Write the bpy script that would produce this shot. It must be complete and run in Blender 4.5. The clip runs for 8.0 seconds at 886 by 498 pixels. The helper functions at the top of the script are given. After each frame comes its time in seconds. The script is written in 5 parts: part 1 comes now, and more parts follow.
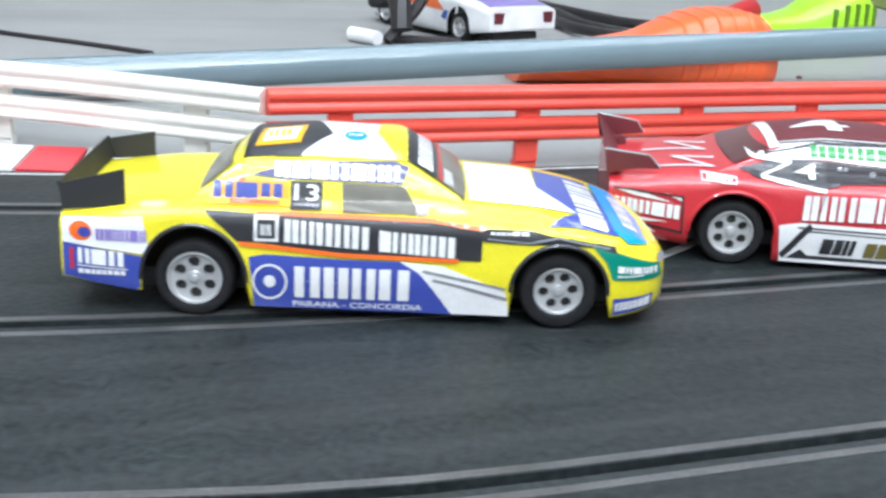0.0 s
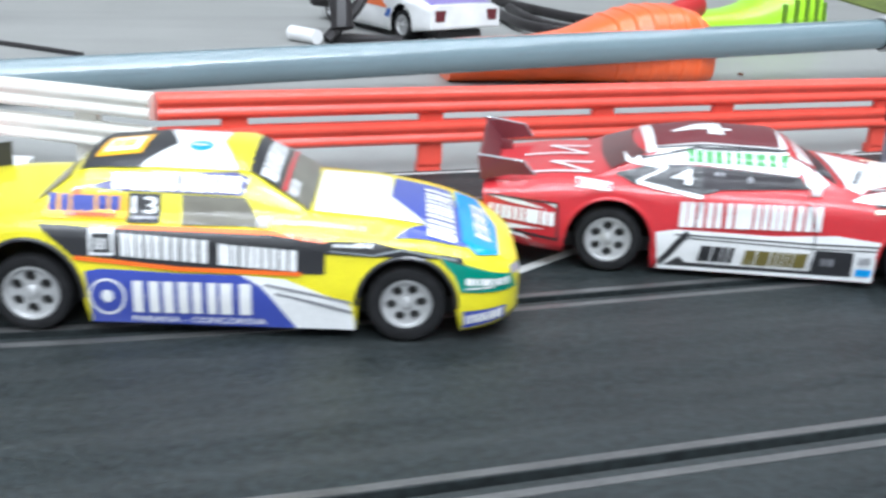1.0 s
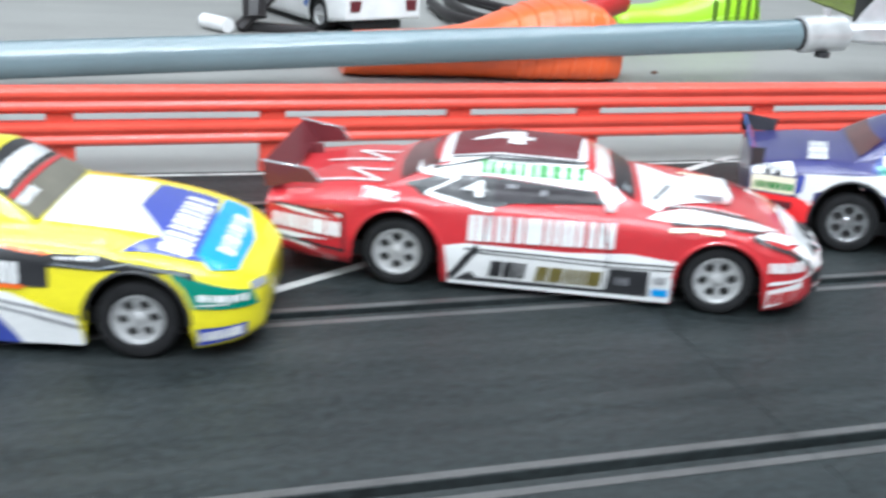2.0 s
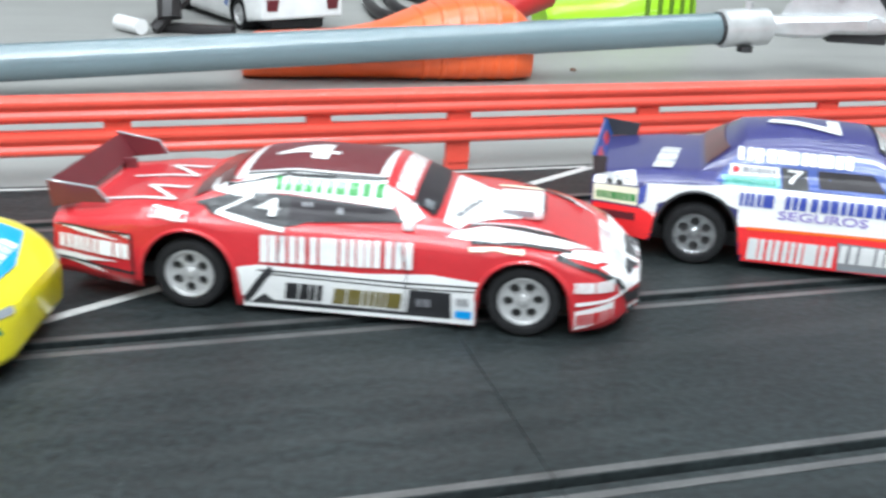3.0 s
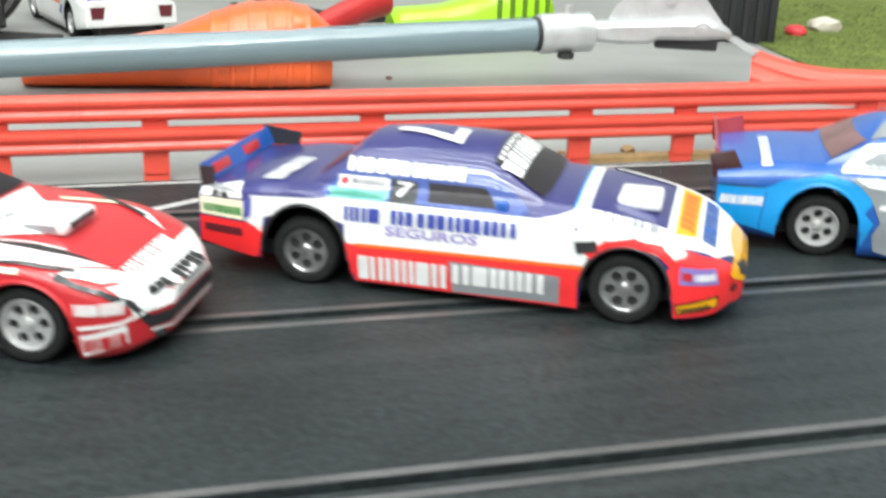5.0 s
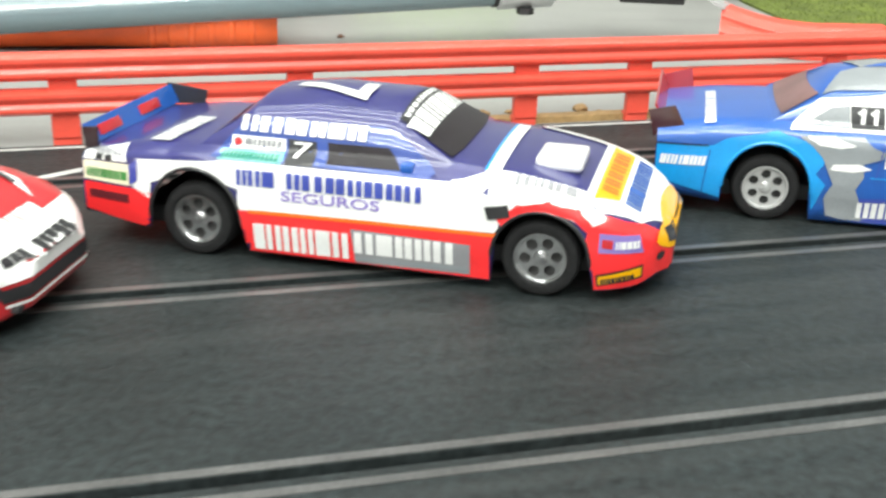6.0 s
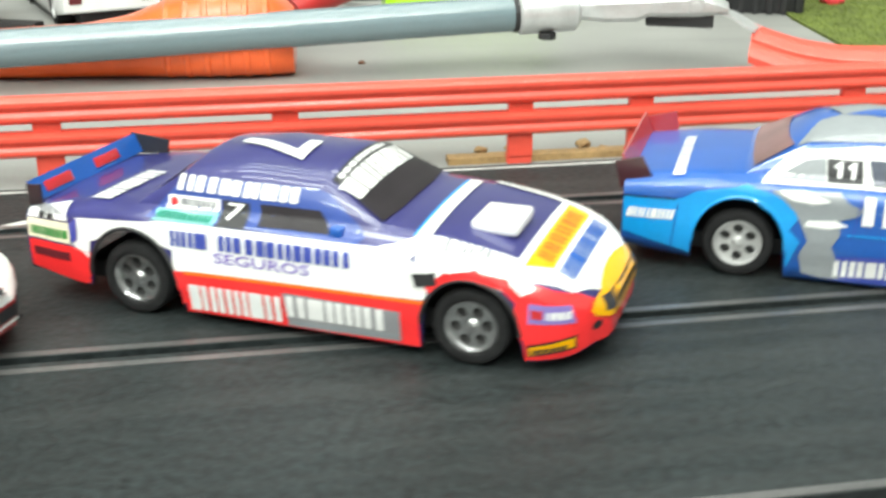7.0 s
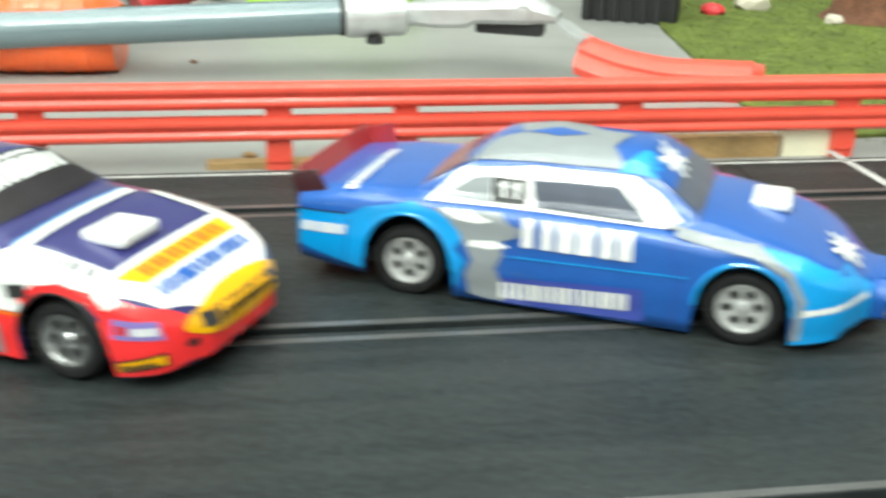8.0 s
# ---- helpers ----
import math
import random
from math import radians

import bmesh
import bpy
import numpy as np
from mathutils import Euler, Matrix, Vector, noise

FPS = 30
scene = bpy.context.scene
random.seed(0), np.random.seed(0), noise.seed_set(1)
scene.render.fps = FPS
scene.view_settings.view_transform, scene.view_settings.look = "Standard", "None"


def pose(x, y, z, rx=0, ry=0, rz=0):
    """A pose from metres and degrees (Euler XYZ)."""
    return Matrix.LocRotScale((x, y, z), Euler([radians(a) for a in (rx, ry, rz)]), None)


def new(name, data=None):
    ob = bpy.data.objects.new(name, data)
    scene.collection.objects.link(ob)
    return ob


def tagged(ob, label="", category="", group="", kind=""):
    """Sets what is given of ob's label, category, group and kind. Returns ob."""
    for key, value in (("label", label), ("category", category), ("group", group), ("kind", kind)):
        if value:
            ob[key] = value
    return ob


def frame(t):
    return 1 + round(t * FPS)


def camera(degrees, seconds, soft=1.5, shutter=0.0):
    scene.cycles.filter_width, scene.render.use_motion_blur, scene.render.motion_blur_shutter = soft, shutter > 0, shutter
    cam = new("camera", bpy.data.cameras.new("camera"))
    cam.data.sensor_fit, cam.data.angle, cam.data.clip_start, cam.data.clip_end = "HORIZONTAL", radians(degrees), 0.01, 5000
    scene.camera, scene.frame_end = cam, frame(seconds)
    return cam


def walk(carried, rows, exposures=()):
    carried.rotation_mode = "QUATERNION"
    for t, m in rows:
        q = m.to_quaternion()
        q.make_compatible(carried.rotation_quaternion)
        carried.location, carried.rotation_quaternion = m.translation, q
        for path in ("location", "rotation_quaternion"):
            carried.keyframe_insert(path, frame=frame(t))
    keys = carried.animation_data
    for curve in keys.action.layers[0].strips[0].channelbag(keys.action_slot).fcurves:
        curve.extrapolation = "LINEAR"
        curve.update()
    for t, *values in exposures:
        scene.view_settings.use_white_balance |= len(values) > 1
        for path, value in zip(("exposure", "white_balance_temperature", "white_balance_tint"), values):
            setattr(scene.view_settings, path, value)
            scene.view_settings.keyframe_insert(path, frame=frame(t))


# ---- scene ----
K = 1 / 32                      # the cars are 1:32 models; all sizes below are in full-size metres times K
cam = camera(41.7, 8.0, soft=2.7, shutter=0.8)
ROWS = [
    (0.0, -0.480, -0.793, 3.424, 2.77, -18.22, 3.10),
    (0.5, -0.044, -0.631, 3.439, 2.72, -18.44, 3.01),
    (1.0, 0.692, -0.461, 3.546, 2.83, -18.55, 2.70),
    (1.2, 1.002, -0.381, 3.581, 2.45, -18.72, 2.71),
    (1.5, 1.524, -0.225, 3.628, 2.81, -18.96, 2.84),
    (1.8, 2.195, -0.005, 3.693, 3.19, -19.52, 3.48),
    (2.0, 2.663, 0.163, 3.743, 3.39, -19.36, 3.77),
    (3.3, 4.926, 1.075, 3.923, 4.38, -20.21, 2.64),
    (3.5, 5.254, 1.199, 3.916, 3.93, -20.34, 2.21),
    (4.0, 6.171, 1.443, 3.946, 3.29, -20.23, 2.04),
    (4.5, 7.105, 1.587, 3.987, 3.90, -20.00, 1.97),
    (5.0, 8.448, 2.173, 3.818, 6.70, -19.33, 2.19),
    (5.2, 8.877, 2.289, 3.621, 7.89, -19.66, 1.17),
    (6.3, 9.269, 3.458, 3.545, 6.52, -21.05, 1.53),
    (6.5, 9.430, 3.638, 3.635, 6.85, -20.99, 0.71),
    (7.0, 10.350, 3.770, 3.959, 12.19, -21.24, 0.15),
    (7.2, 10.854, 3.933, 4.022, 13.15, -20.85, 0.90),
    (7.5, 11.691, 4.269, 4.047, 13.13, -21.01, 1.30),
    (8.0, 13.209, 4.694, 4.044, 12.87, -21.36, 1.58),
]
walk(cam, [(t, pose(K * x, K * y, K * z, 90 + pitch, 0, yaw) @ pose(0, 0, 0, 0, 0, roll)) for t, x, y, z, yaw, pitch, roll in ROWS],
     exposures=((0.0, 0.62, 5850, 9), (4.5, 0.69, 6400, 4), (6.5, 0.84, 6900, 2), (8.0, 0.75, 6800, -5)))

# ---- light ----
world = bpy.data.worlds.new("world")
scene.world = world
world.use_nodes = True
world.node_tree.nodes["Background"].inputs[0].default_value = (0.9, 0.95, 1.0, 1)
world.node_tree.nodes["Background"].inputs[1].default_value = 0.45


def tube_light(x, y, z, length, rz, watts):
    data = bpy.data.lights.new("tube_light", "AREA")
    data.shape, data.size, data.size_y, data.energy = "RECTANGLE", length, 0.12, watts
    data.color = (0.96, 0.985, 1.0)
    ob = new("tube_light", data)
    ob.matrix_world = pose(x, y, z, 0, 0, rz)
    return tagged(ob, "unseen white tube light in an overhead row extended as fill", "lamp", kind="structure")


# overhead tubes are unseen; those at negative y are added to light car sides
for ly, watts in ((-1.9, 27.0), (-1.3, 27.0), (-0.7, 23.0), (-0.1, 13.0), (0.5, 9.0), (1.1, 7.5), (1.7, 6.5)):
    tube_light(0.2, ly, 1.9, 2.4, 0, watts)


# ---- materials ----
def material(name, color, rough=0.5, metal=0.0, grain=0.06, grain_scale=900.0, stain=0.10, stain_scale=40.0, bump=0.0, coat=0.0, spec=0.5, alpha=1.0, trans=0.0):
    m = bpy.data.materials.new(name)
    m.use_nodes = True
    nt = m.node_tree
    b = nt.nodes["Principled BSDF"]
    b.inputs["Roughness"].default_value = rough
    b.inputs["Metallic"].default_value = metal
    b.inputs["Coat Weight"].default_value = coat
    b.inputs["Coat Roughness"].default_value = 0.05
    b.inputs["Specular IOR Level"].default_value = spec
    b.inputs["Transmission Weight"].default_value = trans
    co = nt.nodes.new("ShaderNodeTexCoord")
    out = None
    col = nt.nodes.new("ShaderNodeRGB")
    col.outputs[0].default_value = (*color, 1)
    out = col.outputs[0]
    for scale, amount, detail in ((stain_scale, stain, 6.0), (grain_scale, grain, 2.0)):
        if amount <= 0:
            continue
        n = nt.nodes.new("ShaderNodeTexNoise")
        n.inputs["Scale"].default_value = scale
        n.inputs["Detail"].default_value = detail
        nt.links.new(co.outputs["Object"], n.inputs["Vector"])
        r = nt.nodes.new("ShaderNodeMapRange")
        r.inputs["From Min"].default_value, r.inputs["From Max"].default_value = 0.25, 0.75
        r.inputs["To Min"].default_value, r.inputs["To Max"].default_value = 1 - amount, 1 + amount
        nt.links.new(n.outputs["Fac"], r.inputs["Value"])
        mix = nt.nodes.new("ShaderNodeVectorMath")
        mix.operation = "SCALE"
        nt.links.new(out, mix.inputs[0])
        nt.links.new(r.outputs[0], mix.inputs["Scale"])
        out = mix.outputs[0]
        last = n
    nt.links.new(out, b.inputs["Base Color"])
    if bump > 0:
        bp = nt.nodes.new("ShaderNodeBump")
        bp.inputs["Strength"].default_value = bump
        bp.inputs["Distance"].default_value = 0.0004
        nt.links.new(last.outputs["Fac"], bp.inputs["Height"])
        nt.links.new(bp.outputs[0], b.inputs["Normal"])
    return m


def paint(name, color, rough=0.34, coat=0.75):
    return material(name, color, rough, grain=0.06, grain_scale=1400, stain=0.10, stain_scale=75, coat=coat)


YELLOW = paint("yellow paint", (0.80, 0.70, 0.015))
WHITE = paint("white paint", (0.80, 0.80, 0.80))
BLACK = paint("black paint", (0.022, 0.022, 0.025), 0.4, 0.25)
RED = paint("red paint", (0.52, 0.022, 0.030))
DARK_RED = paint("dark red paint", (0.11, 0.012, 0.018), 0.5, 0.15)
WING_RED = paint("worn red wing paint", (0.36, 0.025, 0.03))
BLACK_RED = paint("blackish red paint", (0.05, 0.012, 0.014))
FLUO_RED = paint("fluorescent red paint", (0.90, 0.03, 0.035))
NAVY = paint("blue vinyl", (0.045, 0.07, 0.36))
PURPLE = paint("violet blue vinyl", (0.028, 0.028, 0.150))
ROYAL = paint("royal blue paint", (0.012, 0.095, 0.40))
SKY = paint("sky blue paint", (0.01, 0.30, 0.72))
TEAL = paint("green vinyl", (0.0, 0.22, 0.15))
GREEN = paint("leaf green vinyl", (0.03, 0.25, 0.05))
ORANGE = paint("orange vinyl", (0.85, 0.15, 0.01))
AMBER = paint("amber vinyl", (0.85, 0.42, 0.0))
SILVER = paint("silver grey paint", (0.25, 0.27, 0.29))
DEEP = paint("deep blue paint", (0.018, 0.055, 0.27))
AQUA = paint("pale teal vinyl", (0.20, 0.52, 0.50))
GOLD = paint("dull gold vinyl", (0.16, 0.13, 0.03))
GREY = paint("grey vinyl", (0.25, 0.25, 0.27))
LILAC = paint("lilac vinyl", (0.24, 0.18, 0.50))
GLASS_GREY = material("grey tinted lexan", (0.16, 0.15, 0.12), 0.34, grain=0.05, stain=0.25, stain_scale=90, coat=0.45, spec=0.28)
# pinkish pane; the red reflection on it is put into the base colour
GLASS_PINK = material("pinkish lexan with red reflection in colour", (0.19, 0.105, 0.105), 0.3, grain=0.05, stain=0.35, stain_scale=60, coat=0.1, spec=0.3)
GLASS_DARK = material("dark tinted lexan", (0.022, 0.018, 0.022), 0.34, grain=0.05, stain=0.3, stain_scale=90, coat=0.05, spec=0.28)
GLASS_RED = material("reddish tinted lexan", (0.10, 0.035, 0.035), 0.34, grain=0.05, stain=0.3, stain_scale=90, coat=0.45, spec=0.28)
GLASS_BLUE = material("blue grey tinted lexan", (0.075, 0.085, 0.12), 0.34, grain=0.05, stain=0.25, stain_scale=90, coat=0.45, spec=0.28)
RUBBER = material("tyre rubber", (0.013, 0.013, 0.014), 0.8, grain=0.2, stain=0.3, stain_scale=150, bump=0.3, spec=0.22)
RIM = material("silver plastic rim", (0.50, 0.50, 0.50), 0.34, metal=0.45, grain=0.04, stain=0.12, stain_scale=200)
CHROME = material("bright chrome rim", (0.52, 0.52, 0.53), 0.17, metal=0.9, grain=0.04, stain=0.15, stain_scale=200)
HUB = material("dark hub", (0.02, 0.02, 0.02), 0.6)
CHASSIS = material("black chassis plastic", (0.020, 0.020, 0.022), 0.6)
TRACK = material("black track plastic", (0.0145, 0.019, 0.0200), 0.55, grain=0.6, grain_scale=420, stain=0.30, stain_scale=22, bump=0.6, spec=0.3)


def streak(mat, angle, color, amount, scale, lo, hi):
    """Streaks along one direction and small specks, both mixed towards one colour."""
    nt = mat.node_tree
    b = nt.nodes["Principled BSDF"]
    base = b.inputs["Base Color"].links[0].from_socket
    co = nt.nodes.new("ShaderNodeTexCoord")
    for sc, limit, power in ((scale, (lo, hi), amount), ((420, 420, 420), (0.72, 0.80), 0.25)):
        mp = nt.nodes.new("ShaderNodeMapping")
        mp.vector_type = "TEXTURE"
        mp.inputs["Rotation"].default_value = (0, 0, radians(angle))
        mp.inputs["Scale"].default_value = [1 / v for v in sc]
        n = nt.nodes.new("ShaderNodeTexNoise")
        n.inputs["Scale"].default_value, n.inputs["Detail"].default_value = 1.0, 4.0
        r = nt.nodes.new("ShaderNodeMapRange")
        r.inputs["From Min"].default_value, r.inputs["From Max"].default_value = limit
        r.inputs["To Max"].default_value = power
        mix = nt.nodes.new("ShaderNodeMix")
        mix.data_type = "RGBA"
        mix.inputs["B"].default_value = (*color, 1)
        nt.links.new(co.outputs["Object"], mp.inputs["Vector"])
        nt.links.new(mp.outputs[0], n.inputs["Vector"])
        nt.links.new(n.outputs["Fac"], r.inputs["Value"])
        nt.links.new(r.outputs[0], mix.inputs["Factor"])
        nt.links.new(base, mix.inputs["A"])
        base = mix.outputs["Result"]
    nt.links.new(base, b.inputs["Base Color"])


# pale rubbed streaks and dust specks on the track
streak(TRACK, 22.4, (0.06, 0.065, 0.065), 0.30, (5, 90, 5), 0.45, 0.75)
STEEL = material("worn steel strip", (0.17, 0.17, 0.17), 0.42, metal=0.7, grain=0.15, stain=0.3, stain_scale=50)
SLOT = material("slot groove plastic", (0.006, 0.006, 0.006), 0.7)
LINE = material("worn white line", (0.45, 0.45, 0.44), 0.6, grain=0.2, stain=0.3, stain_scale=80)
TABLE = material("grey painted board", (0.272, 0.272, 0.262), 0.5, grain=0.05, grain_scale=700, stain=0.12, stain_scale=9, bump=0.1)
# darker streaks and specks on the board
streak(TABLE, 16, (0.19, 0.19, 0.185), 0.45, (3.5, 26, 3.5), 0.48, 0.72)
RAIL_RED = material("red rail plastic", (0.80, 0.090, 0.060), 0.38, grain=0.05, stain=0.10, stain_scale=45, coat=0.2)
RAIL_WHITE = material("ivory rail plastic", (0.78, 0.76, 0.70), 0.4, grain=0.04, stain=0.08, stain_scale=45, coat=0.2)
KERB_RED = material("red kerb paint", (0.62, 0.04, 0.05), 0.5, stain=0.15)
KERB_WHITE = material("white kerb paint", (0.78, 0.78, 0.77), 0.5, stain=0.1)
WOOD = material("bare wooden strip", (0.36, 0.23, 0.10), 0.7, grain=0.2, grain_scale=500, stain=0.3, stain_scale=60)
CREAM = material("cream painted wood", (0.84, 0.79, 0.60), 0.6, stain=0.1)
POLE = material("blue grey pipe", (0.155, 0.215, 0.24), 0.22, grain=0.03, stain=0.08, stain_scale=20, coat=1.0)
CLAMP = material("zinc bracket", (0.60, 0.61, 0.62), 0.30, metal=0.5, grain=0.05, stain=0.15, stain_scale=90)
CTRL_ORANGE = material("orange translucent plastic", (0.95, 0.14, 0.03), 0.3, grain=0.04, stain=0.1, stain_scale=50, coat=0.3)
CTRL_GREEN = material("lime translucent plastic", (0.38, 0.72, 0.02), 0.3, grain=0.04, stain=0.1, stain_scale=50, coat=0.3)
# darker lime; the shade inside the throttle's slots is put into this colour
SLOT_SHADE = material("lime plastic darkened as slot shade", (0.10, 0.20, 0.01), 0.4, stain=0.2)
CABLE = material("black cable", (0.02, 0.017, 0.018), 0.45, stain=0.2)
CABLE_RED = material("red grip plastic", (0.42, 0.02, 0.02), 0.4, stain=0.15)
GRASS = material("green flock", (0.108, 0.140, 0.022), 0.85, grain=0.45, grain_scale=420, stain=0.35, stain_scale=45)
BARK = material("brown bark", (0.13, 0.055, 0.03), 0.9, grain=0.4, stain=0.4, stain_scale=120, bump=0.6)
STONE = material("pale stone", (0.55, 0.50, 0.42), 0.8, grain=0.2, stain=0.2)
PLASTER = material("off-white wall", (0.74, 0.74, 0.73), 0.9, stain=0.06, stain_scale=3)


# ---- helpers ----
def empty(name, label, category, m=None, group="", kind=""):
    ob = new(name)
    ob.empty_display_size = 0.01
    if m is not None:
        ob.matrix_world = m
    return tagged(ob, label, category, group, kind)


def mesh_of(name, bm, mats, smooth=True):
    bmesh.ops.scale(bm, vec=(K, K, K), verts=bm.verts)
    me = bpy.data.meshes.new(name)
    bm.to_mesh(me)
    bm.free()
    for m in mats if isinstance(mats, (list, tuple)) else (mats,):
        me.materials.append(m)
    if smooth:
        for p in me.polygons:
            p.use_smooth = True
        me.set_sharp_from_angle(angle=radians(38))
    return me


def part(name, bm, mats, parent, label="", smooth=True):
    ob = new(name, mesh_of(name, bm, mats, smooth))
    ob.parent = parent
    return tagged(ob, label)


def thing(name, bm, mats, label, category, m=None, group="", kind="", smooth=True):
    ob = new(name, mesh_of(name, bm, mats, smooth))
    if m is not None:
        ob.matrix_world = m
    return tagged(ob, label, category, group, kind)


def at(x, y, z=0.0, rz=0.0, rx=0.0, ry=0.0):
    return pose(K * x, K * y, K * z, rx, ry, rz)


def box(sx, sy, sz, cx=0.0, cy=0.0, cz=0.0, bevel=0.0, seg=2, bm=None, m=None):
    own = bmesh.new()
    bmesh.ops.create_cube(own, size=1)
    bmesh.ops.scale(own, vec=(sx, sy, sz), verts=own.verts)
    if bevel > 0:
        bmesh.ops.bevel(own, geom=own.edges[:], offset=bevel, segments=seg, affect="EDGES", profile=0.6)
    bmesh.ops.translate(own, vec=(cx, cy, cz), verts=own.verts)
    if m is not None:
        bmesh.ops.transform(own, matrix=m, verts=own.verts)
    if bm is None:
        return own
    tmp = bpy.data.meshes.new("tmp")
    own.to_mesh(tmp)
    own.free()
    bm.from_mesh(tmp)
    bpy.data.meshes.remove(tmp)
    return bm


def lathe(profile, n=32, axis="y"):
    """Turns (radius, along) pairs round an axis."""
    bm = bmesh.new()
    rings = []
    for r, a in profile:
        ring = []
        for i in range(n):
            c, s = math.cos(2 * math.pi * i / n), math.sin(2 * math.pi * i / n)
            ring.append(bm.verts.new({"y": (r * c, a, r * s), "z": (r * c, r * s, a), "x": (a, r * c, r * s)}[axis]))
        rings.append(ring)
    for a, b in zip(rings, rings[1:]):
        for i in range(n):
            bm.faces.new((a[i], a[(i + 1) % n], b[(i + 1) % n], b[i]))
    bmesh.ops.recalc_face_normals(bm, faces=bm.faces)
    return bm


def tube(points, radius, n=10, radii=None):
    """A round bar along points."""
    bm = bmesh.new()
    pts = [Vector(p) for p in points]
    rings = []
    for i, p in enumerate(pts):
        d = (pts[min(i + 1, len(pts) - 1)] - pts[max(i - 1, 0)]).normalized()
        s = d.cross(Vector((0, 0, 1)))
        s = s.normalized() if s.length > 1e-4 else Vector((1, 0, 0))
        u = s.cross(d)
        r = radii[i] if radii else radius
        rings.append([bm.verts.new(p + r * (math.cos(2 * math.pi * k / n) * s + math.sin(2 * math.pi * k / n) * u)) for k in range(n)])
    for a, b in zip(rings, rings[1:]):
        for k in range(n):
            bm.faces.new((a[k], a[(k + 1) % n], b[(k + 1) % n], b[k]))
    bm.faces.new(rings[0][::-1])
    bm.faces.new(rings[-1])
    return bm


def smooth_path(pts, steps=8):
    """Catmull-Rom through pts."""
    pts = [Vector(p) for p in pts]
    out = []
    for i in range(len(pts) - 1):
        p0, p1, p2, p3 = pts[max(i - 1, 0)], pts[i], pts[i + 1], pts[min(i + 2, len(pts) - 1)]
        for k in range(steps):
            t = k / steps
            out.append(0.5 * ((2 * p1) + (p2 - p0) * t + (2 * p0 - 5 * p1 + 4 * p2 - p3) * t * t + (3 * p1 - p0 - 3 * p2 + p3) * t ** 3))
    out.append(pts[-1])
    return out


def sweep(line, section):
    """Sweeps a closed (across, up) section along a ground line of (x, y)."""
    bm = bmesh.new()
    rings = []
    for i, p in enumerate(line):
        a, b = Vector(line[max(i - 1, 0)][:2]), Vector(line[min(i + 1, len(line) - 1)][:2])
        d = (b - a).normalized()
        nx, ny = -d.y, d.x
        z = p[2] if len(p) > 2 else 0.0
        rings.append([bm.verts.new((p[0] + nx * u, p[1] + ny * u, z + v)) for u, v in section])
    n = len(section)
    for a, b in zip(rings, rings[1:]):
        for k in range(n):
            bm.faces.new((a[k], a[(k + 1) % n], b[(k + 1) % n], b[k]))
    bm.faces.new(rings[0])
    bm.faces.new(rings[-1][::-1])
    bmesh.ops.recalc_face_normals(bm, faces=bm.faces)
    return bm


# ---- track, table and room ----
def lane(off, x):
    """The world y of the line that runs off beside the middle slot."""
    near = 0.0 if off > -1.5 else 0.027 * max(min(x, 0.0), -3.0) ** 2
    return 8.45 + off + 0.413 * x + 0.018 * min(x, 0.0) ** 2 + near


def ribbon(lo, hi, xs, z0, z1):
    """A strip of track between two lines, cut square to the track at both ends."""
    bm = bmesh.new()
    rings = []
    for x in xs:
        ring = []
        for off, z in ((lo, z0), (lo, z1), (hi, z1), (hi, z0)):
            xx = x - off * 0.32
            ring.append(bm.verts.new((xx, lane(off, xx), z)))
        rings.append(ring)
    for a, b in zip(rings, rings[1:]):
        for k in range(4):
            bm.faces.new((a[k], b[k], b[(k + 1) % 4], a[(k + 1) % 4]))
    bm.faces.new(rings[0])
    bm.faces.new(rings[-1][::-1])
    bmesh.ops.recalc_face_normals(bm, faces=bm.faces)
    return bm


table = thing("ground", box(90, 80, 0.6, 8, 22, -0.40, bevel=0.02), TABLE, "grey painted board under the slot track", "table", kind="structure")
for lx, ly in ((-35, -16), (51, -16), (-35, 60), (51, 60)):
    part("table_leg", box(1.6, 1.6, 26.8, lx, ly, -14.1, bevel=0.05), WOOD, table)
# unseen closed room, added so its pale surfaces bounce the lamp light
floor_bm = box(220, 220, 1, 5, 20, -28)
thing("floor", floor_bm, PLASTER, "unseen plain floor added far below the table", "floor", kind="structure")
for nm, sx, sy, cx, cy in (("wall_north", 220, 1, 5, 128), ("wall_south", 220, 1, 5, -88), ("wall_east", 1, 216, 115, 20), ("wall_west", 1, 216, -105, 20)):
    thing(nm, box(sx, sy, 104, cx, cy, 24.4), PLASTER, "unseen off-white wall added to enclose the table and bounce light", "wall", kind="structure")
thing("ceiling", box(220, 220, 1, 5, 20, 76), PLASTER, "unseen off-white ceiling added to enclose the table and bounce light", "ceiling", kind="structure")

SLOTS = (-3.0, 0.0, 3.18)
track = empty("road", "black plastic slot-car track with three slots and steel strips", "road", kind="structure")
for x0, x1 in ((-18.6, -7.38), (-7.38, 3.82), (3.82, 15.02), (15.02, 26.2)):
    n = 14
    xs = [x0 + 0.004 + (x1 - x0 - 0.008) * i / n for i in range(n + 1)]
    section = part("track_section", ribbon(-9.0, 4.62, xs, -0.10, -0.08), SLOT, track, smooth=False)
    edges = [-9.0]
    for s in SLOTS:
        edges += [s - 0.06, s + 0.06]
    edges.append(4.62)
    for lo, hi in zip(edges[::2], edges[1::2]):
        part("deck", ribbon(lo, hi, xs, -0.08, 0.0), TRACK, section, smooth=False)
    for s in SLOTS:
        for lo, hi in ((s - 0.235, s - 0.15), (s + 0.075, s + 0.16)):
            part("steel_strip", ribbon(lo, hi, xs, -0.02, 0.006), STEEL, section, smooth=False)


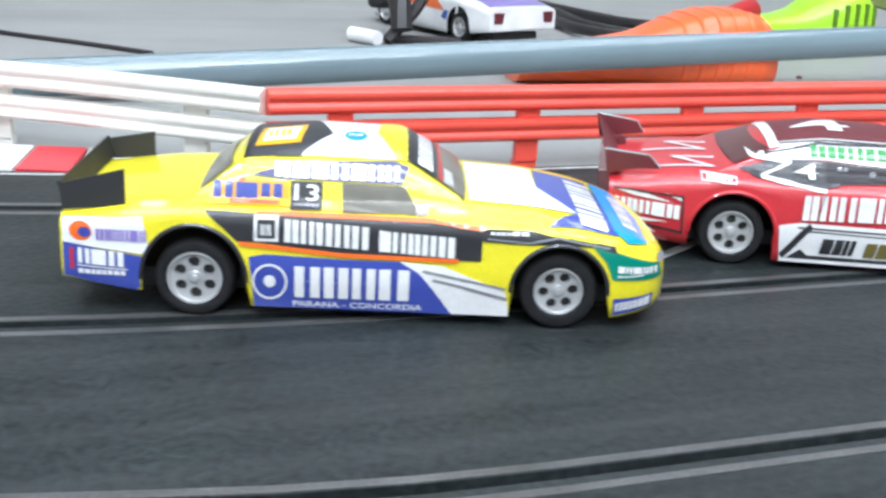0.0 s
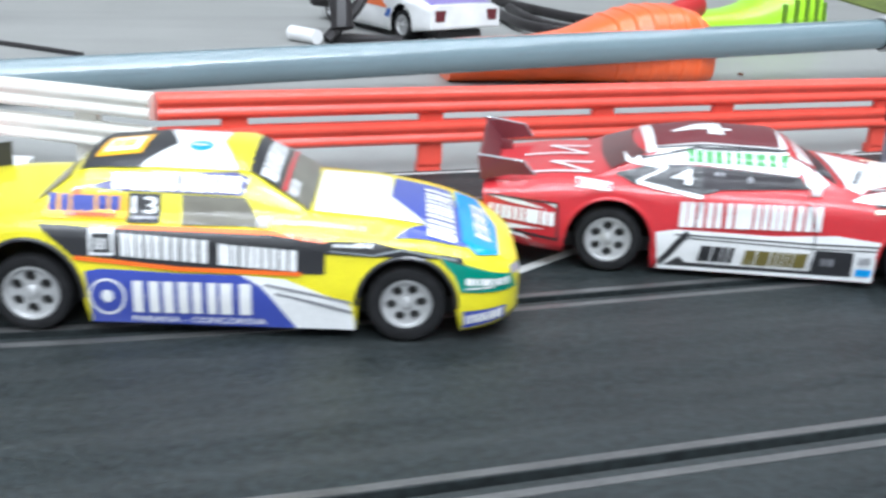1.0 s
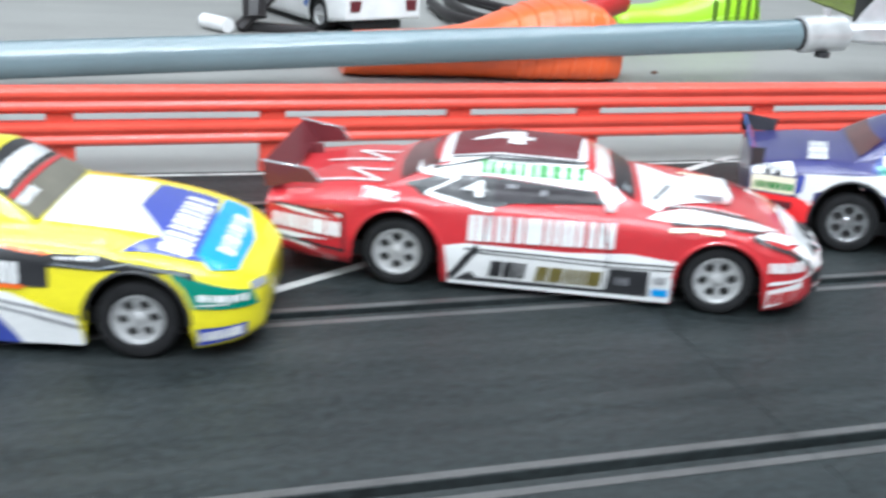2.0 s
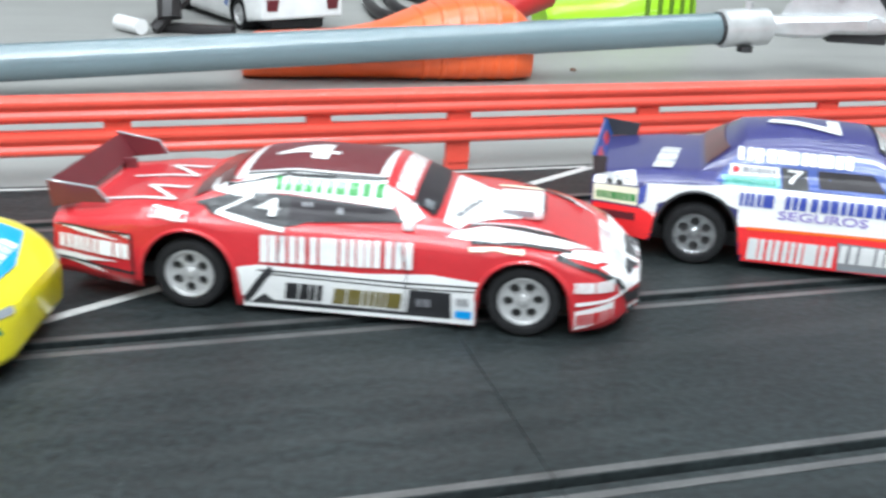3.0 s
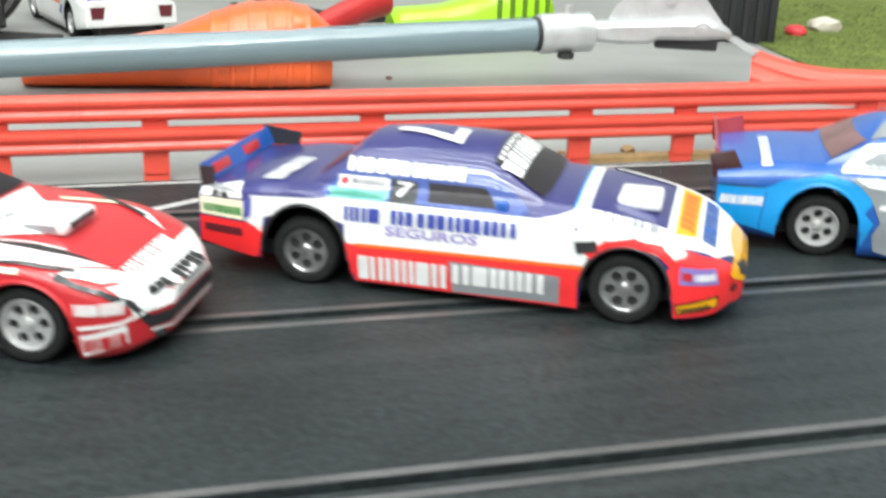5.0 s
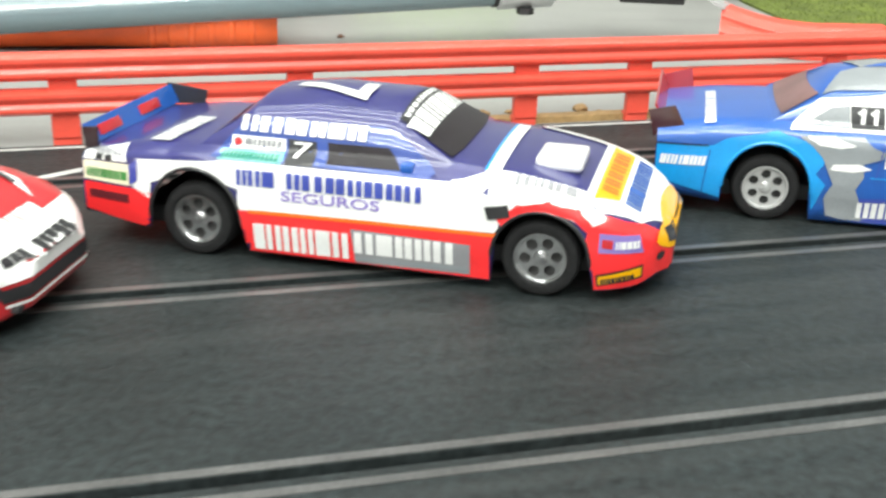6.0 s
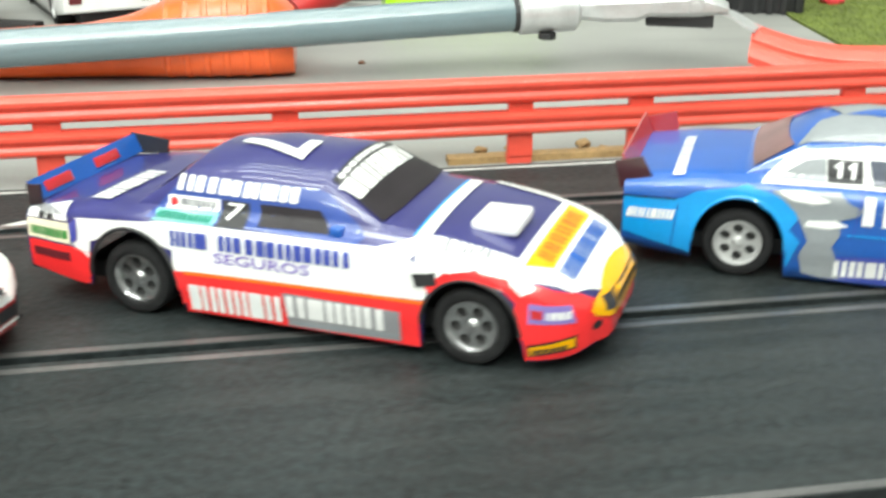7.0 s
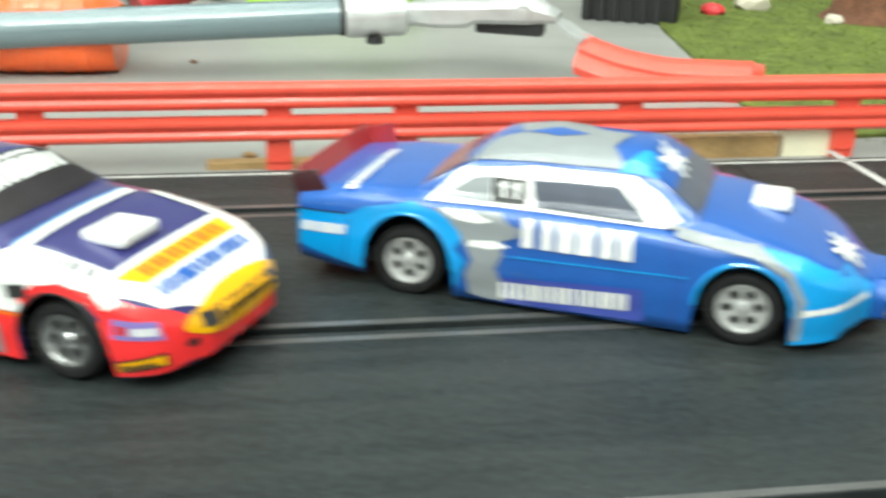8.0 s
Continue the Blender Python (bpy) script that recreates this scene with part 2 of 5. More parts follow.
def painted_line(p, q, width, mat, label, kind="structure"):
    d = (Vector(q) - Vector(p)).normalized()
    nrm = Vector((-d.y, d.x)) * width / 2
    bm = bmesh.new()
    a = [Vector(p) - nrm, Vector(q) - nrm, Vector(q) + nrm, Vector(p) + nrm]
    lo = [bm.verts.new((v.x, v.y, 0.001)) for v in a]
    hi = [bm.verts.new((v.x, v.y, 0.005)) for v in a]
    bm.faces.new(hi)
    for k in range(4):
        bm.faces.new((lo[k], lo[(k + 1) % 4], hi[(k + 1) % 4], hi[k]))
    return thing("trim", bm, mat, label, "line", kind=kind, smooth=False)


painted_line((0.5, 9.1), (5.55, 15.5), 0.11, LINE, "worn white start line across the black track")
painted_line((14.75, 19.5), (15.4, 18.1), 0.11, LINE, "short worn white line across the track")
xs = [-7 + 0.5 * i for i in range(70)]
edge_bm = sweep([(x, lane(4.50, x)) for x in xs], [(-0.03, 0.001), (0.03, 0.001), (0.03, 0.005), (-0.03, 0.005)])
thing("trim", edge_bm, LINE, "thin worn white line along the track edge", "line", kind="structure", smooth=False)


# ---- guard rails ----
def beam_section(z, h, depth):
    """A W-shaped rail: two rounded ridges with a groove between them, facing the track."""
    face = [(-0.10, 0.0), (-0.55, 0.06), (-0.95, 0.20), (-1.0, 0.30), (-0.92, 0.40), (-0.78, 0.46), (-0.74, 0.52), (-0.78, 0.58),
            (-0.92, 0.64), (-1.0, 0.74), (-0.95, 0.86), (-0.55, 0.96), (-0.10, 1.0)]
    back = [(0.25, 1.0), (0.25, 0.0)]
    return [(u * depth, z + v * h) for u, v in face + back]


def rail(line, posts, mat, label, joint_posts):
    ob = empty("guard_rail", label, "guard rail", group="guard rails behind the track")
    part("upper_beam", sweep(line, beam_section(0.63, 0.31, 0.15)), mat, ob)
    part("lower_beam", sweep(line, beam_section(0.25, 0.30, 0.15)), mat, ob)
    for (x, y, rz), tall in zip(posts, joint_posts):
        bm = box(0.30, 0.10, 0.72 if tall else 0.30, 0, -0.02, 0.36 if tall else 0.60, bevel=0.015)
        p = part("post", bm, mat, ob, smooth=False)
        p.matrix_local = at(x, y, 0.0, rz)
        if tall:
            part("foot", box(0.30, 0.13, 0.12, 0, 0.02, -0.04, bevel=0.015), mat, p)
    return ob


def rail_y(x):
    return 13.30 + 0.419 * (x + 0.3)


RAIL_ANGLE = math.degrees(math.atan(0.419))
for a, b in ((-3.19, 2.737), (2.74, 9.117), (9.12, 15.517), (15.52, 21.9)):
    ends = [(a, rail_y(a)), (b, rail_y(b))]
    xs = {-3.19: (-2.4, -0.22, 1.9), 2.74: (3.52, 5.9, 8.42), 9.12: (9.78, 12.3, 14.9), 15.52: (16.2, 18.6, 21.2)}[a]
    rail(ends, [(x, rail_y(x), RAIL_ANGLE) for x in xs], RAIL_RED, "red plastic double guard rail beside the track", (True,) * 3)
wl = [(-3.21, 12.07), (-4.28, 12.32), (-5.36, 12.55), (-6.45, 12.72), (-8.0, 12.85), (-10, 12.9)]
rail([tuple(v[:2]) for v in smooth_path([(x, y, 0) for x, y in wl], 4)][::-1], [(-4.05, 12.33, -14), (-6.6, 12.8, -6)], RAIL_WHITE,
     "ivory white plastic double guard rail on the bend", (True, True))

# red and white kerb on the outside of the bend
kerb = empty("kerb", "red and white painted kerb beside the track bend", "kerb", kind="structure")
for i in range(7):
    x = -4.62 - 0.62 * i
    bm = bmesh.new()
    vs = []
    for z in (-0.09, 0.02):
        for dx, off in ((0, 4.66), (-0.58, 4.66), (-0.58 - 0.18, 5.75), (-0.18, 5.75)):
            xx = x + dx
            vs.append(bm.verts.new((xx, 11.40 + (off - 4.66) + 0.10 * (xx + 5), z)))
    for q in ((0, 1, 2, 3), (4, 5, 6, 7), (0, 1, 5, 4), (1, 2, 6, 5), (2, 3, 7, 6), (3, 0, 4, 7)):
        bm.faces.new([vs[k] for k in q])
    bmesh.ops.recalc_face_normals(bm, faces=bm.faces)
    part("kerb_block", bm, KERB_RED if i % 2 else KERB_WHITE, kerb, smooth=False)

# wooden strip and cream block at the rail's foot
for x0, x1, top, mat, label in ((7.6, 12.2, -0.02, WOOD, "thin bare wooden strip at the foot of the rail"), (12.25, 14.1, 0.17, WOOD, "bare brown wooden strip at the foot of the rail"),
                                (14.15, 14.85, 0.26, CREAM, "cream painted block at the foot of the rail")):
    thing("trim", sweep([(x0, rail_y(x0) + 0.13, 0), (x1, rail_y(x1) + 0.13, 0)], [(-0.1, -0.1), (0.1, -0.1), (0.1, top), (-0.1, top)]), mat, label, "strip", kind="structure", smooth=False)


# ---- slot cars ----
from mathutils.bvhtree import BVHTree


def interp(table_, x):
    for (x0, y0), (x1, y1) in zip(table_, table_[1:]):
        if x <= x1:
            t = 0 if x1 == x0 else min(1, max(0, (x - x0) / (x1 - x0)))
            return y0 + (y1 - y0) * t
    return table_[-1][1]


def smoothed(table_, x, r=0.08):
    return sum(interp(table_, x + d) for d in (-r, -r / 2, 0, r / 2, r)) / 5


HUB_Z, TYRE_R = 0.31, 0.31


def ramp(x, a, b):
    return min(1.0, max(0.0, (x - a) / (b - a)))


class Shell:
    """The thin moulded body of one car; x ahead, y to its left, z up."""

    def __init__(self, spec):
        s = dict(spec)
        s["ends"] = (s["ends"][0] - s["tail"], s["ends"][1])
        s["sill"] = [(x, z - s["low"] * (1.0 + 0.4 * ramp(-x, 1.8, 2.3))) for x, z in s["sill"]]
        s["glass"] = [(x, z - s["flat"] * ramp(z, 0.95, 1.25)) for x, z in s["glass"]]
        s["roof"] -= s["flat"]
        self.s = s
        x0, x1 = s["ends"]
        xs = set(round(x0 + (x1 - x0) * i / 72, 4) for i in range(73))
        for xw, (rx, rz) in zip(s["axles"], s["arches"]):
            xs |= {round(xw + rx * math.sin(a * math.pi / 24), 4) for a in range(-12, 13)}
        self.bm = bmesh.new()
        rows = []
        for x in sorted(xs):
            rows.append([self.bm.verts.new(v) for v in self.section(x)])
        for a, b in zip(rows, rows[1:]):
            for k in range(len(a) - 1):
                self.bm.faces.new((a[k], b[k], b[k + 1], a[k + 1]))
        for row in (rows[0], rows[-1]):
            n = len(row)
            for k in range(n // 2):
                quad = [row[k], row[k + 1], row[n - 2 - k], row[n - 1 - k]]
                if len(set(quad)) == 4:
                    self.bm.faces.new(quad)
                elif len(set(quad)) == 3:
                    self.bm.faces.new(list(dict.fromkeys(quad)))
        bmesh.ops.remove_doubles(self.bm, verts=self.bm.verts, dist=0.0015)
        bmesh.ops.recalc_face_normals(self.bm, faces=self.bm.faces)
        self.tree = BVHTree.FromBMesh(self.bm)

    def section(self, x):
        s = self.s
        zb = smoothed(s["sill"], x, 0.05)
        for xw, (rx, rz) in zip(s["axles"], s["arches"]):
            if abs(x - xw) < rx:
                zb = max(zb, HUB_Z + rz * math.sqrt(max(0.0, 1 - ((x - xw) / rx) ** 2)))
        w, zs, zc = smoothed(s["width"], x), smoothed(s["shoulder"], x), smoothed(s["deck"], x)
        zb = min(zb, zs - 0.05)
        half = []
        r = min(0.10, (zs - zb) * 0.5)
        for i in range(6):
            f = i / 6
            z = zb + (zs - r - zb) * f
            full = (z - 0.14) / 0.7
            half.append((w - 0.05 * (1 - min(1, max(0, full * 2.2))) ** 2 - 0.03 * max(0, full - 0.45), z))
        wtop = half[-1][0]
        for i in range(4):
            a = i / 3 * math.pi / 2
            half.append((wtop - r * 0.9 * (1 - math.cos(a)), zs - r + r * math.sin(a)))
        g = smoothed(s["glass"], x, 0.03)
        wb, wr = s["belt_width"], s["roof_width"]
        wb = min(wb, wtop - r - 0.03)
        yb = wb
        for i in range(1, 4):
            f = i / 3
            y = (wtop - r * 0.9) + (yb - (wtop - r * 0.9)) * f
            half.append((y, zs + (zc - zs) * f * 0.7))
        z0 = zs + (zc - zs) * 0.7
        top = max(g, z0)
        span = max(1e-6, s["roof"] - z0)
        we = wb + (min(wr, wb) - wb) * min(1, (top - z0) / span)
        for i in range(1, 5):
            f = i / 4
            bulge = 0.03 * math.sin(f * math.pi) * min(1, (top - z0) / span)
            half.append((wb + (we - wb) * f + bulge, z0 + (top - z0) * f * 0.97))
        crown = 0.085 * min(1, (top - z0) / span)
        extra = max(0.0, zc - z0) * max(0.0, 1 - (top - z0) / 0.08)
        for i in range(1, 7):
            f = i / 6
            half.append((we * (1 - f), z0 + (top - z0) * 0.97 + (crown + extra + (top - z0) * 0.03) * (1 - (1 - f) ** 2.2)))
        right = [(x, -y, z) for y, z in half]
        left = [(x, y, z) for y, z in half[:-1]][::-1]
        return right + left

    def cast(self, mode, u, v):
        o, d = {"side": ((u, -3, v), (0, 1, 0)), "top": ((u, v, 4), (0, 0, -1)), "front": ((5, u, v), (-1, 0, 0)), "back": ((-5, -u, v), (1, 0, 0)), "left": ((-u, 3, v), (0, -1, 0))}[mode]
        hit = self.tree.ray_cast(Vector(o), Vector(d))
        return hit[0], hit[1]

    def drape(self, bm, mode, layer):
        """Lays a flat (u, v) mesh onto the shell."""
        for _ in range(6):
            long = [e for e in bm.edges if e.calc_length() > 0.055]
            if not long or len(bm.verts) > 6000:
                break
            bmesh.ops.subdivide_edges(bm, edges=long, cuts=1)
            bmesh.ops.triangulate(bm, faces=[f for f in bm.faces if len(f.verts) > 4])
        off, dead = 0.007 + 0.005 * layer, []
        for vert in bm.verts:
            u, v = vert.co.x, vert.co.y
            if mode in ("side", "left"):
                v += self.s["lift"] * ramp(v, 0.25, 0.5) - self.s["low"] * ramp(-v, -0.35, -0.14) - self.s["flat"] * ramp(v, 0.95, 1.25)
                u -= self.s["tail"] * ramp(-u, 1.9, 2.4)
                for xw, (rx, rz) in zip(self.s["axles"], self.s["arches"]):
                    e = math.hypot((u - xw) / rx, (v - HUB_Z) / rz) if v > HUB_Z else abs(u - xw) / rx
                    if e < 1.02:
                        if v > HUB_Z:
                            u, v = xw + (u - xw) * 1.02 / max(e, 0.05), HUB_Z + (v - HUB_Z) * 1.02 / max(e, 0.05)
                        else:
                            u = xw + math.copysign(rx * 1.02, u - xw)
            elif mode == "back":
                v -= self.s["flat"] * ramp(v, 0.95, 1.25)
            place, normal = self.cast(mode, u, v)
            if place is None:
                dead.append(vert)
                continue
            axis = {"side": Vector((0, -1, 0)), "left": Vector((0, 1, 0)), "top": Vector((0, 0, 1)), "front": Vector((1, 0, 0)), "back": Vector((-1, 0, 0))}[mode]
            if normal.dot(axis) < 0:
                normal = -normal
            vert.co = place + normal * off
        if dead:
            bmesh.ops.delete(bm, geom=dead, context="VERTS")
        if mode in ("side", "left"):
            gone = []
            for face in bm.faces:
                mid = face.calc_center_median()
                x = mid.x if mode == "side" else -mid.x
                for xw, (rx, rz) in zip(self.s["axles"], self.s["arches"]):
                    if math.hypot((x - xw) / rx, max(0.0, mid.z - HUB_Z) / rz) < 0.95:
                        gone.append(face)
                        break
            if gone:
                bmesh.ops.delete(bm, geom=gone, context="FACES")
        return bm


class Car:
    def __init__(self, name, spec, paint_, label, m, group="parked slot cars"):
        self.shell = Shell(spec)
        self.ob = empty(name, label, "slot car", m, group)
        bm = self.shell.bm.copy()
        self.body = part("body", bm, paint_, self.ob)
        mod = self.body.modifiers.new("thickness", "SOLIDIFY")
        mod.thickness, mod.offset = 0.022 * K, -1
        x0, x1 = spec["ends"]
        part("chassis", box(x1 - x0 - 0.5, 1.15, 0.16, (x0 + x1) / 2 - 0.05, 0, 0.20, bevel=0.03), CHASSIS, self.ob)
        part("interior_tray", box(2.4, 1.1, 0.12, -0.3, 0, 0.74, bevel=0.03), CHASSIS, self.ob)

    def sheet(self, name, poly, mat, mode="side", layer=1, label="", smooth=True):
        bm = bmesh.new()
        bm.faces.new([bm.verts.new((u, v, 0)) for u, v in poly])
        bmesh.ops.triangulate(bm, faces=bm.faces)
        self.shell.drape(bm, mode, layer)
        return part(name, bm, mat, self.body, label)

    def disc(self, name, u, v, ru, rv, mat, mode="side", layer=1, label="", n=20):
        return self.sheet(name, [(u + ru * math.cos(2 * math.pi * i / n), v + rv * math.sin(2 * math.pi * i / n)) for i in range(n)], mat, mode, layer, label)

    def ring(self, u, v, r0, r1, mat, mode="side", layer=2, n=28):
        bm = bmesh.new()
        a = [[bm.verts.new((u + r * math.cos(2 * math.pi * i / n), v + r * math.sin(2 * math.pi * i / n), 0)) for i in range(n)] for r in (r0, r1)]
        for i in range(n):
            bm.faces.new((a[0][i], a[0][(i + 1) % n], a[1][(i + 1) % n], a[1][i]))
        self.shell.drape(bm, mode, layer)
        return part("emblem", bm, mat, self.body)

    def stroke(self, name, pts, width, mat, mode="side", layer=2, label=""):
        bm = bmesh.new()
        for p, q in zip(pts, pts[1:]):
            p, q = Vector(p), Vector(q)
            d = (q - p).normalized()
            nrm = Vector((-d.y, d.x)) * width / 2
            a, b = p - d * width * 0.4, q + d * width * 0.4
            bm.faces.new([bm.verts.new((w.x, w.y, 0)) for w in (a - nrm, b - nrm, b + nrm, a + nrm)])
        self.shell.drape(bm, mode, layer)
        return part(name, bm, mat, self.body, label)

    def words(self, text, u, v, width, height, mat, mode="side", layer=3, slant=0.0, bold=0.012, turn=0.0, rise=0.0, label=""):
        """Lettering whose lower left corner is at (u, v)."""
        cu = bpy.data.curves.new("lettering", "FONT")
        cu.body, cu.offset, cu.resolution_u = text, bold, 3
        tmp = bpy.data.objects.new("tmp", cu)
        me = bpy.data.meshes.new_from_object(tmp)
        bm = bmesh.new()
        bm.from_mesh(me)
        bpy.data.objects.remove(tmp)
        bpy.data.curves.remove(cu)
        bpy.data.meshes.remove(me)
        x = [w.co.x for w in bm.verts]
        y = [w.co.y for w in bm.verts]
        sx, sy = width / (max(x) - min(x)), height / (max(y) - min(y))
        lx, ly = min(x), min(y)
        c, s = math.cos(radians(turn)), math.sin(radians(turn))
        for w in bm.verts:
            a, b = (w.co.x - lx) * sx, (w.co.y - ly) * sy
            a += b * slant
            b += a * rise
            w.co = (u + a * c - b * s, v + a * s + b * c, 0)
        bmesh.ops.triangulate(bm, faces=bm.faces)
        self.shell.drape(bm, mode, layer)
        return part("lettering", bm, mat, self.body, label)

    def bars(self, u, v, width, height, n, mat, mode="side", layer=3, turn=0.0):
        """Unreadable small print as a strip of bars."""
        return chain(self, "small_print", n, u, v, width, height, mat, mode, layer, turn, seed=int(abs(u * 100 + v * 77)), fill=0.75)

    def lip(self, mat, width=0.035):
        """A thin rolled edge round each wheel arch."""
        for side in (-1, 1):
            for xw, (rx, rz) in zip(self.shell.s["axles"], self.shell.s["arches"]):
                pts = []
                for i in range(25):
                    a = math.pi * i / 24
                    x, z = xw + rx * 1.01 * math.cos(a), HUB_Z + rz * 1.01 * math.sin(a)
                    p, _ = self.shell.cast("side", x + 0.02 * math.cos(a), z + 0.02 * math.sin(a))
                    if p is not None:
                        pts.append((x, side * (abs(p.y) + 0.004), z))
                if len(pts) > 3:
                    part("arch_lip", tube(pts, 0.018, 6), mat, self.body)

    def wheels(self, rim_mat, y=0.90):
        for xw, f in zip(self.shell.s["axles"], self.shell.s["rims"]):
            for side in (-1, 1):
                w = part("wheel", lathe([(0.0, 0.09), (0.21 * f, 0.09), (0.221 * f, 0.10), (0.221 * f, 0.34), (0.0, 0.34)], 24), HUB, self.ob)
                w.matrix_local = at(xw, side * y, HUB_Z, 0 if side < 0 else 180) @ pose(0, 0, 0, 0, 11 + xw * 9, 0)
                r = 0.236 * f
                part("tyre", lathe([(r - 0.014, 0.05), (r, 0.012), (r + 0.012, -0.002), (0.262, -0.008), (0.288, 0.002), (0.305, 0.036), (TYRE_R, 0.09), (TYRE_R, 0.34), (0.300, 0.37), (0.24, 0.38), (r - 0.014, 0.34)], 40), RUBBER, w)
                part("rim", rim_mesh(f), rim_mat, w)
                part("wheel_nut", lathe([(0.0, -0.002), (0.026, 0.0), (0.032, 0.012), (0.032, 0.05)], 6), rim_mat, w)


def rim_mesh(f):
    """A dished disc with six round holes, a raised edge and a boss; its outer face looks to -y."""
    bm = bmesh.new()
    edges = []
    for cx, cz, r, n in [(0, 0, 0.215, 40)] + [(0.137 * math.cos(radians(60 * i + 30)), 0.137 * math.sin(radians(60 * i + 30)), 0.049, 14) for i in range(6)]:
        ring = [bm.verts.new((cx + r * math.cos(2 * math.pi * k / n), 0.035, cz + r * math.sin(2 * math.pi * k / n))) for k in range(n)]
        edges += [bm.edges.new((ring[k], ring[(k + 1) % n])) for k in range(n)]
    bmesh.ops.triangle_fill(bm, edges=edges, use_beauty=True)
    ext = bmesh.ops.extrude_face_region(bm, geom=bm.faces[:])
    bmesh.ops.translate(bm, vec=(0, 0.045, 0), verts=[g for g in ext["geom"] if isinstance(g, bmesh.types.BMVert)])
    for prof, n in (([(0.205, 0.05), (0.205, 0.018), (0.214, 0.004), (0.228, 0.004), (0.236, 0.02), (0.236, 0.10)], 40), ([(0.0, 0.018), (0.05, 0.020), (0.058, 0.028), (0.066, 0.036)], 18)):
        tmp = bpy.data.meshes.new("tmp")
        own = lathe(prof, n)
        own.to_mesh(tmp)
        own.free()
        bm.from_mesh(tmp)
        bpy.data.meshes.remove(tmp)
    bmesh.ops.scale(bm, vec=(f, 1, f), verts=bm.verts)
    bmesh.ops.recalc_face_normals(bm, faces=bm.faces)
    return bm


BASE = dict(
    ends=(-2.42, 2.22),
    sill=[(-2.42, 0.34), (-1.85, 0.24), (-1.05, 0.14), (1.07, 0.13), (1.75, 0.15), (2.05, 0.20), (2.22, 0.30)],
    width=[(-2.42, 0.86), (-2.2, 0.90), (-1.4, 0.95), (-0.8, 0.92), (0.8, 0.92), (1.4, 0.95), (1.8, 0.90), (2.05, 0.78), (2.16, 0.64), (2.22, 0.50)],
    shoulder=[(-2.42, 0.78), (-1.9, 0.86), (-1.2, 0.88), (0.6, 0.86), (1.4, 0.80), (1.8, 0.72), (2.05, 0.60), (2.18, 0.50), (2.22, 0.42)],
    deck=[(-2.42, 0.82), (-1.9, 0.90), (-1.2, 0.94), (0.5, 0.98), (1.1, 0.94), (1.6, 0.82), (1.95, 0.68), (2.15, 0.56), (2.22, 0.46)],
    glass=[(-1.55, 0.5), (-1.50, 0.92), (-1.10, 1.26), (-0.6, 1.31), (0.10, 1.30), (0.62, 0.96), (0.66, 0.5)],
    roof=1.30, belt_width=0.74, roof_width=0.56,
    arches=((0.40, 0.44), (0.38, 0.39)),
    axles=(-1.4, 1.4), rims=(0.90, 0.90),       # rims: share of the full rim size, rear and front
    tail=0.0, low=0.0, flat=0.0, lift=0.0,      # longer tail, lower sills, lower roof, raised side panels
)


def spec_of(**changes):
    s = dict(BASE)
    s.update(changes)
    return s


def car_pose(x, y, rz):
    return at(x, y, 0, rz)


def chain(c, name, n, u, v, width, height, mat, mode, layer, turn=0.0, rise=0.0, slant=0.0, seed=1, fill=0.86):
    """A strip of n plain bars, some of them split in two, on a thin thread."""
    rnd = random.Random(seed * 31 + n)
    wide = [rnd.uniform(0.8, 1.2) for _ in range(n)]
    total = sum(wide)
    edges = [0.0]
    for w in wide:
        edges.append(edges[-1] + w * width / total)
    bm, made = bmesh.new(), {}
    cc, ss = math.cos(radians(turn)), math.sin(radians(turn))

    def at_(x, y):
        key = (round(x, 5), round(y, 5))
        if key not in made:
            x2, y2 = x + y * slant, y + x * rise
            made[key] = bm.verts.new((u + x2 * cc - y2 * ss, v + x2 * ss + y2 * cc, 0))
        return made[key]

    rows = [f * height for f in (0.0, 0.4975, 0.5025, 1.0)]
    for i, (a, b) in enumerate(zip(edges, edges[1:])):
        e = a + (b - a) * fill
        split = rnd.uniform(0.36, 0.46) if height > 0.045 and rnd.random() < 0.75 else 0.5
        cols = (a, a + (e - a) * split, e - (e - a) * split, e, b)
        for j in range(4):
            if cols[j + 1] - cols[j] < 1e-5:
                continue
            for k in range(3):
                if (j in (0, 2)) or (k == 1 and (j == 1 or i < n - 1)):
                    bm.faces.new((at_(cols[j], rows[k]), at_(cols[j + 1], rows[k]), at_(cols[j + 1], rows[k + 1]), at_(cols[j], rows[k + 1])))
    c.shell.drape(bm, mode, layer)
    return part(name, bm, mat, c.body)


def logo(c, n, u, v, width, height, mat, mode="side", layer=3, turn=0.0, rise=0.0, slant=0.0, seed=1):
    """A brand mark as a strip of plain blocks of its size and colour."""
    return chain(c, "brand_mark", n, u, v, width, height, mat, mode, layer, turn, rise, slant, seed)


def plate(poly, thick, y):
    """An upright sheet with an (x, z) outline at one y."""
    bm = bmesh.new()
    a = [bm.verts.new((x, y - thick / 2, z)) for x, z in poly]
    b = [bm.verts.new((x, y + thick / 2, z)) for x, z in poly]
    bm.faces.new(a)
    bm.faces.new(b[::-1])
    for k in range(len(poly)):
        bm.faces.new((a[k], a[(k + 1) % len(poly)], b[(k + 1) % len(poly)], b[k]))
    bmesh.ops.recalc_face_normals(bm, faces=bm.faces)
    return bm


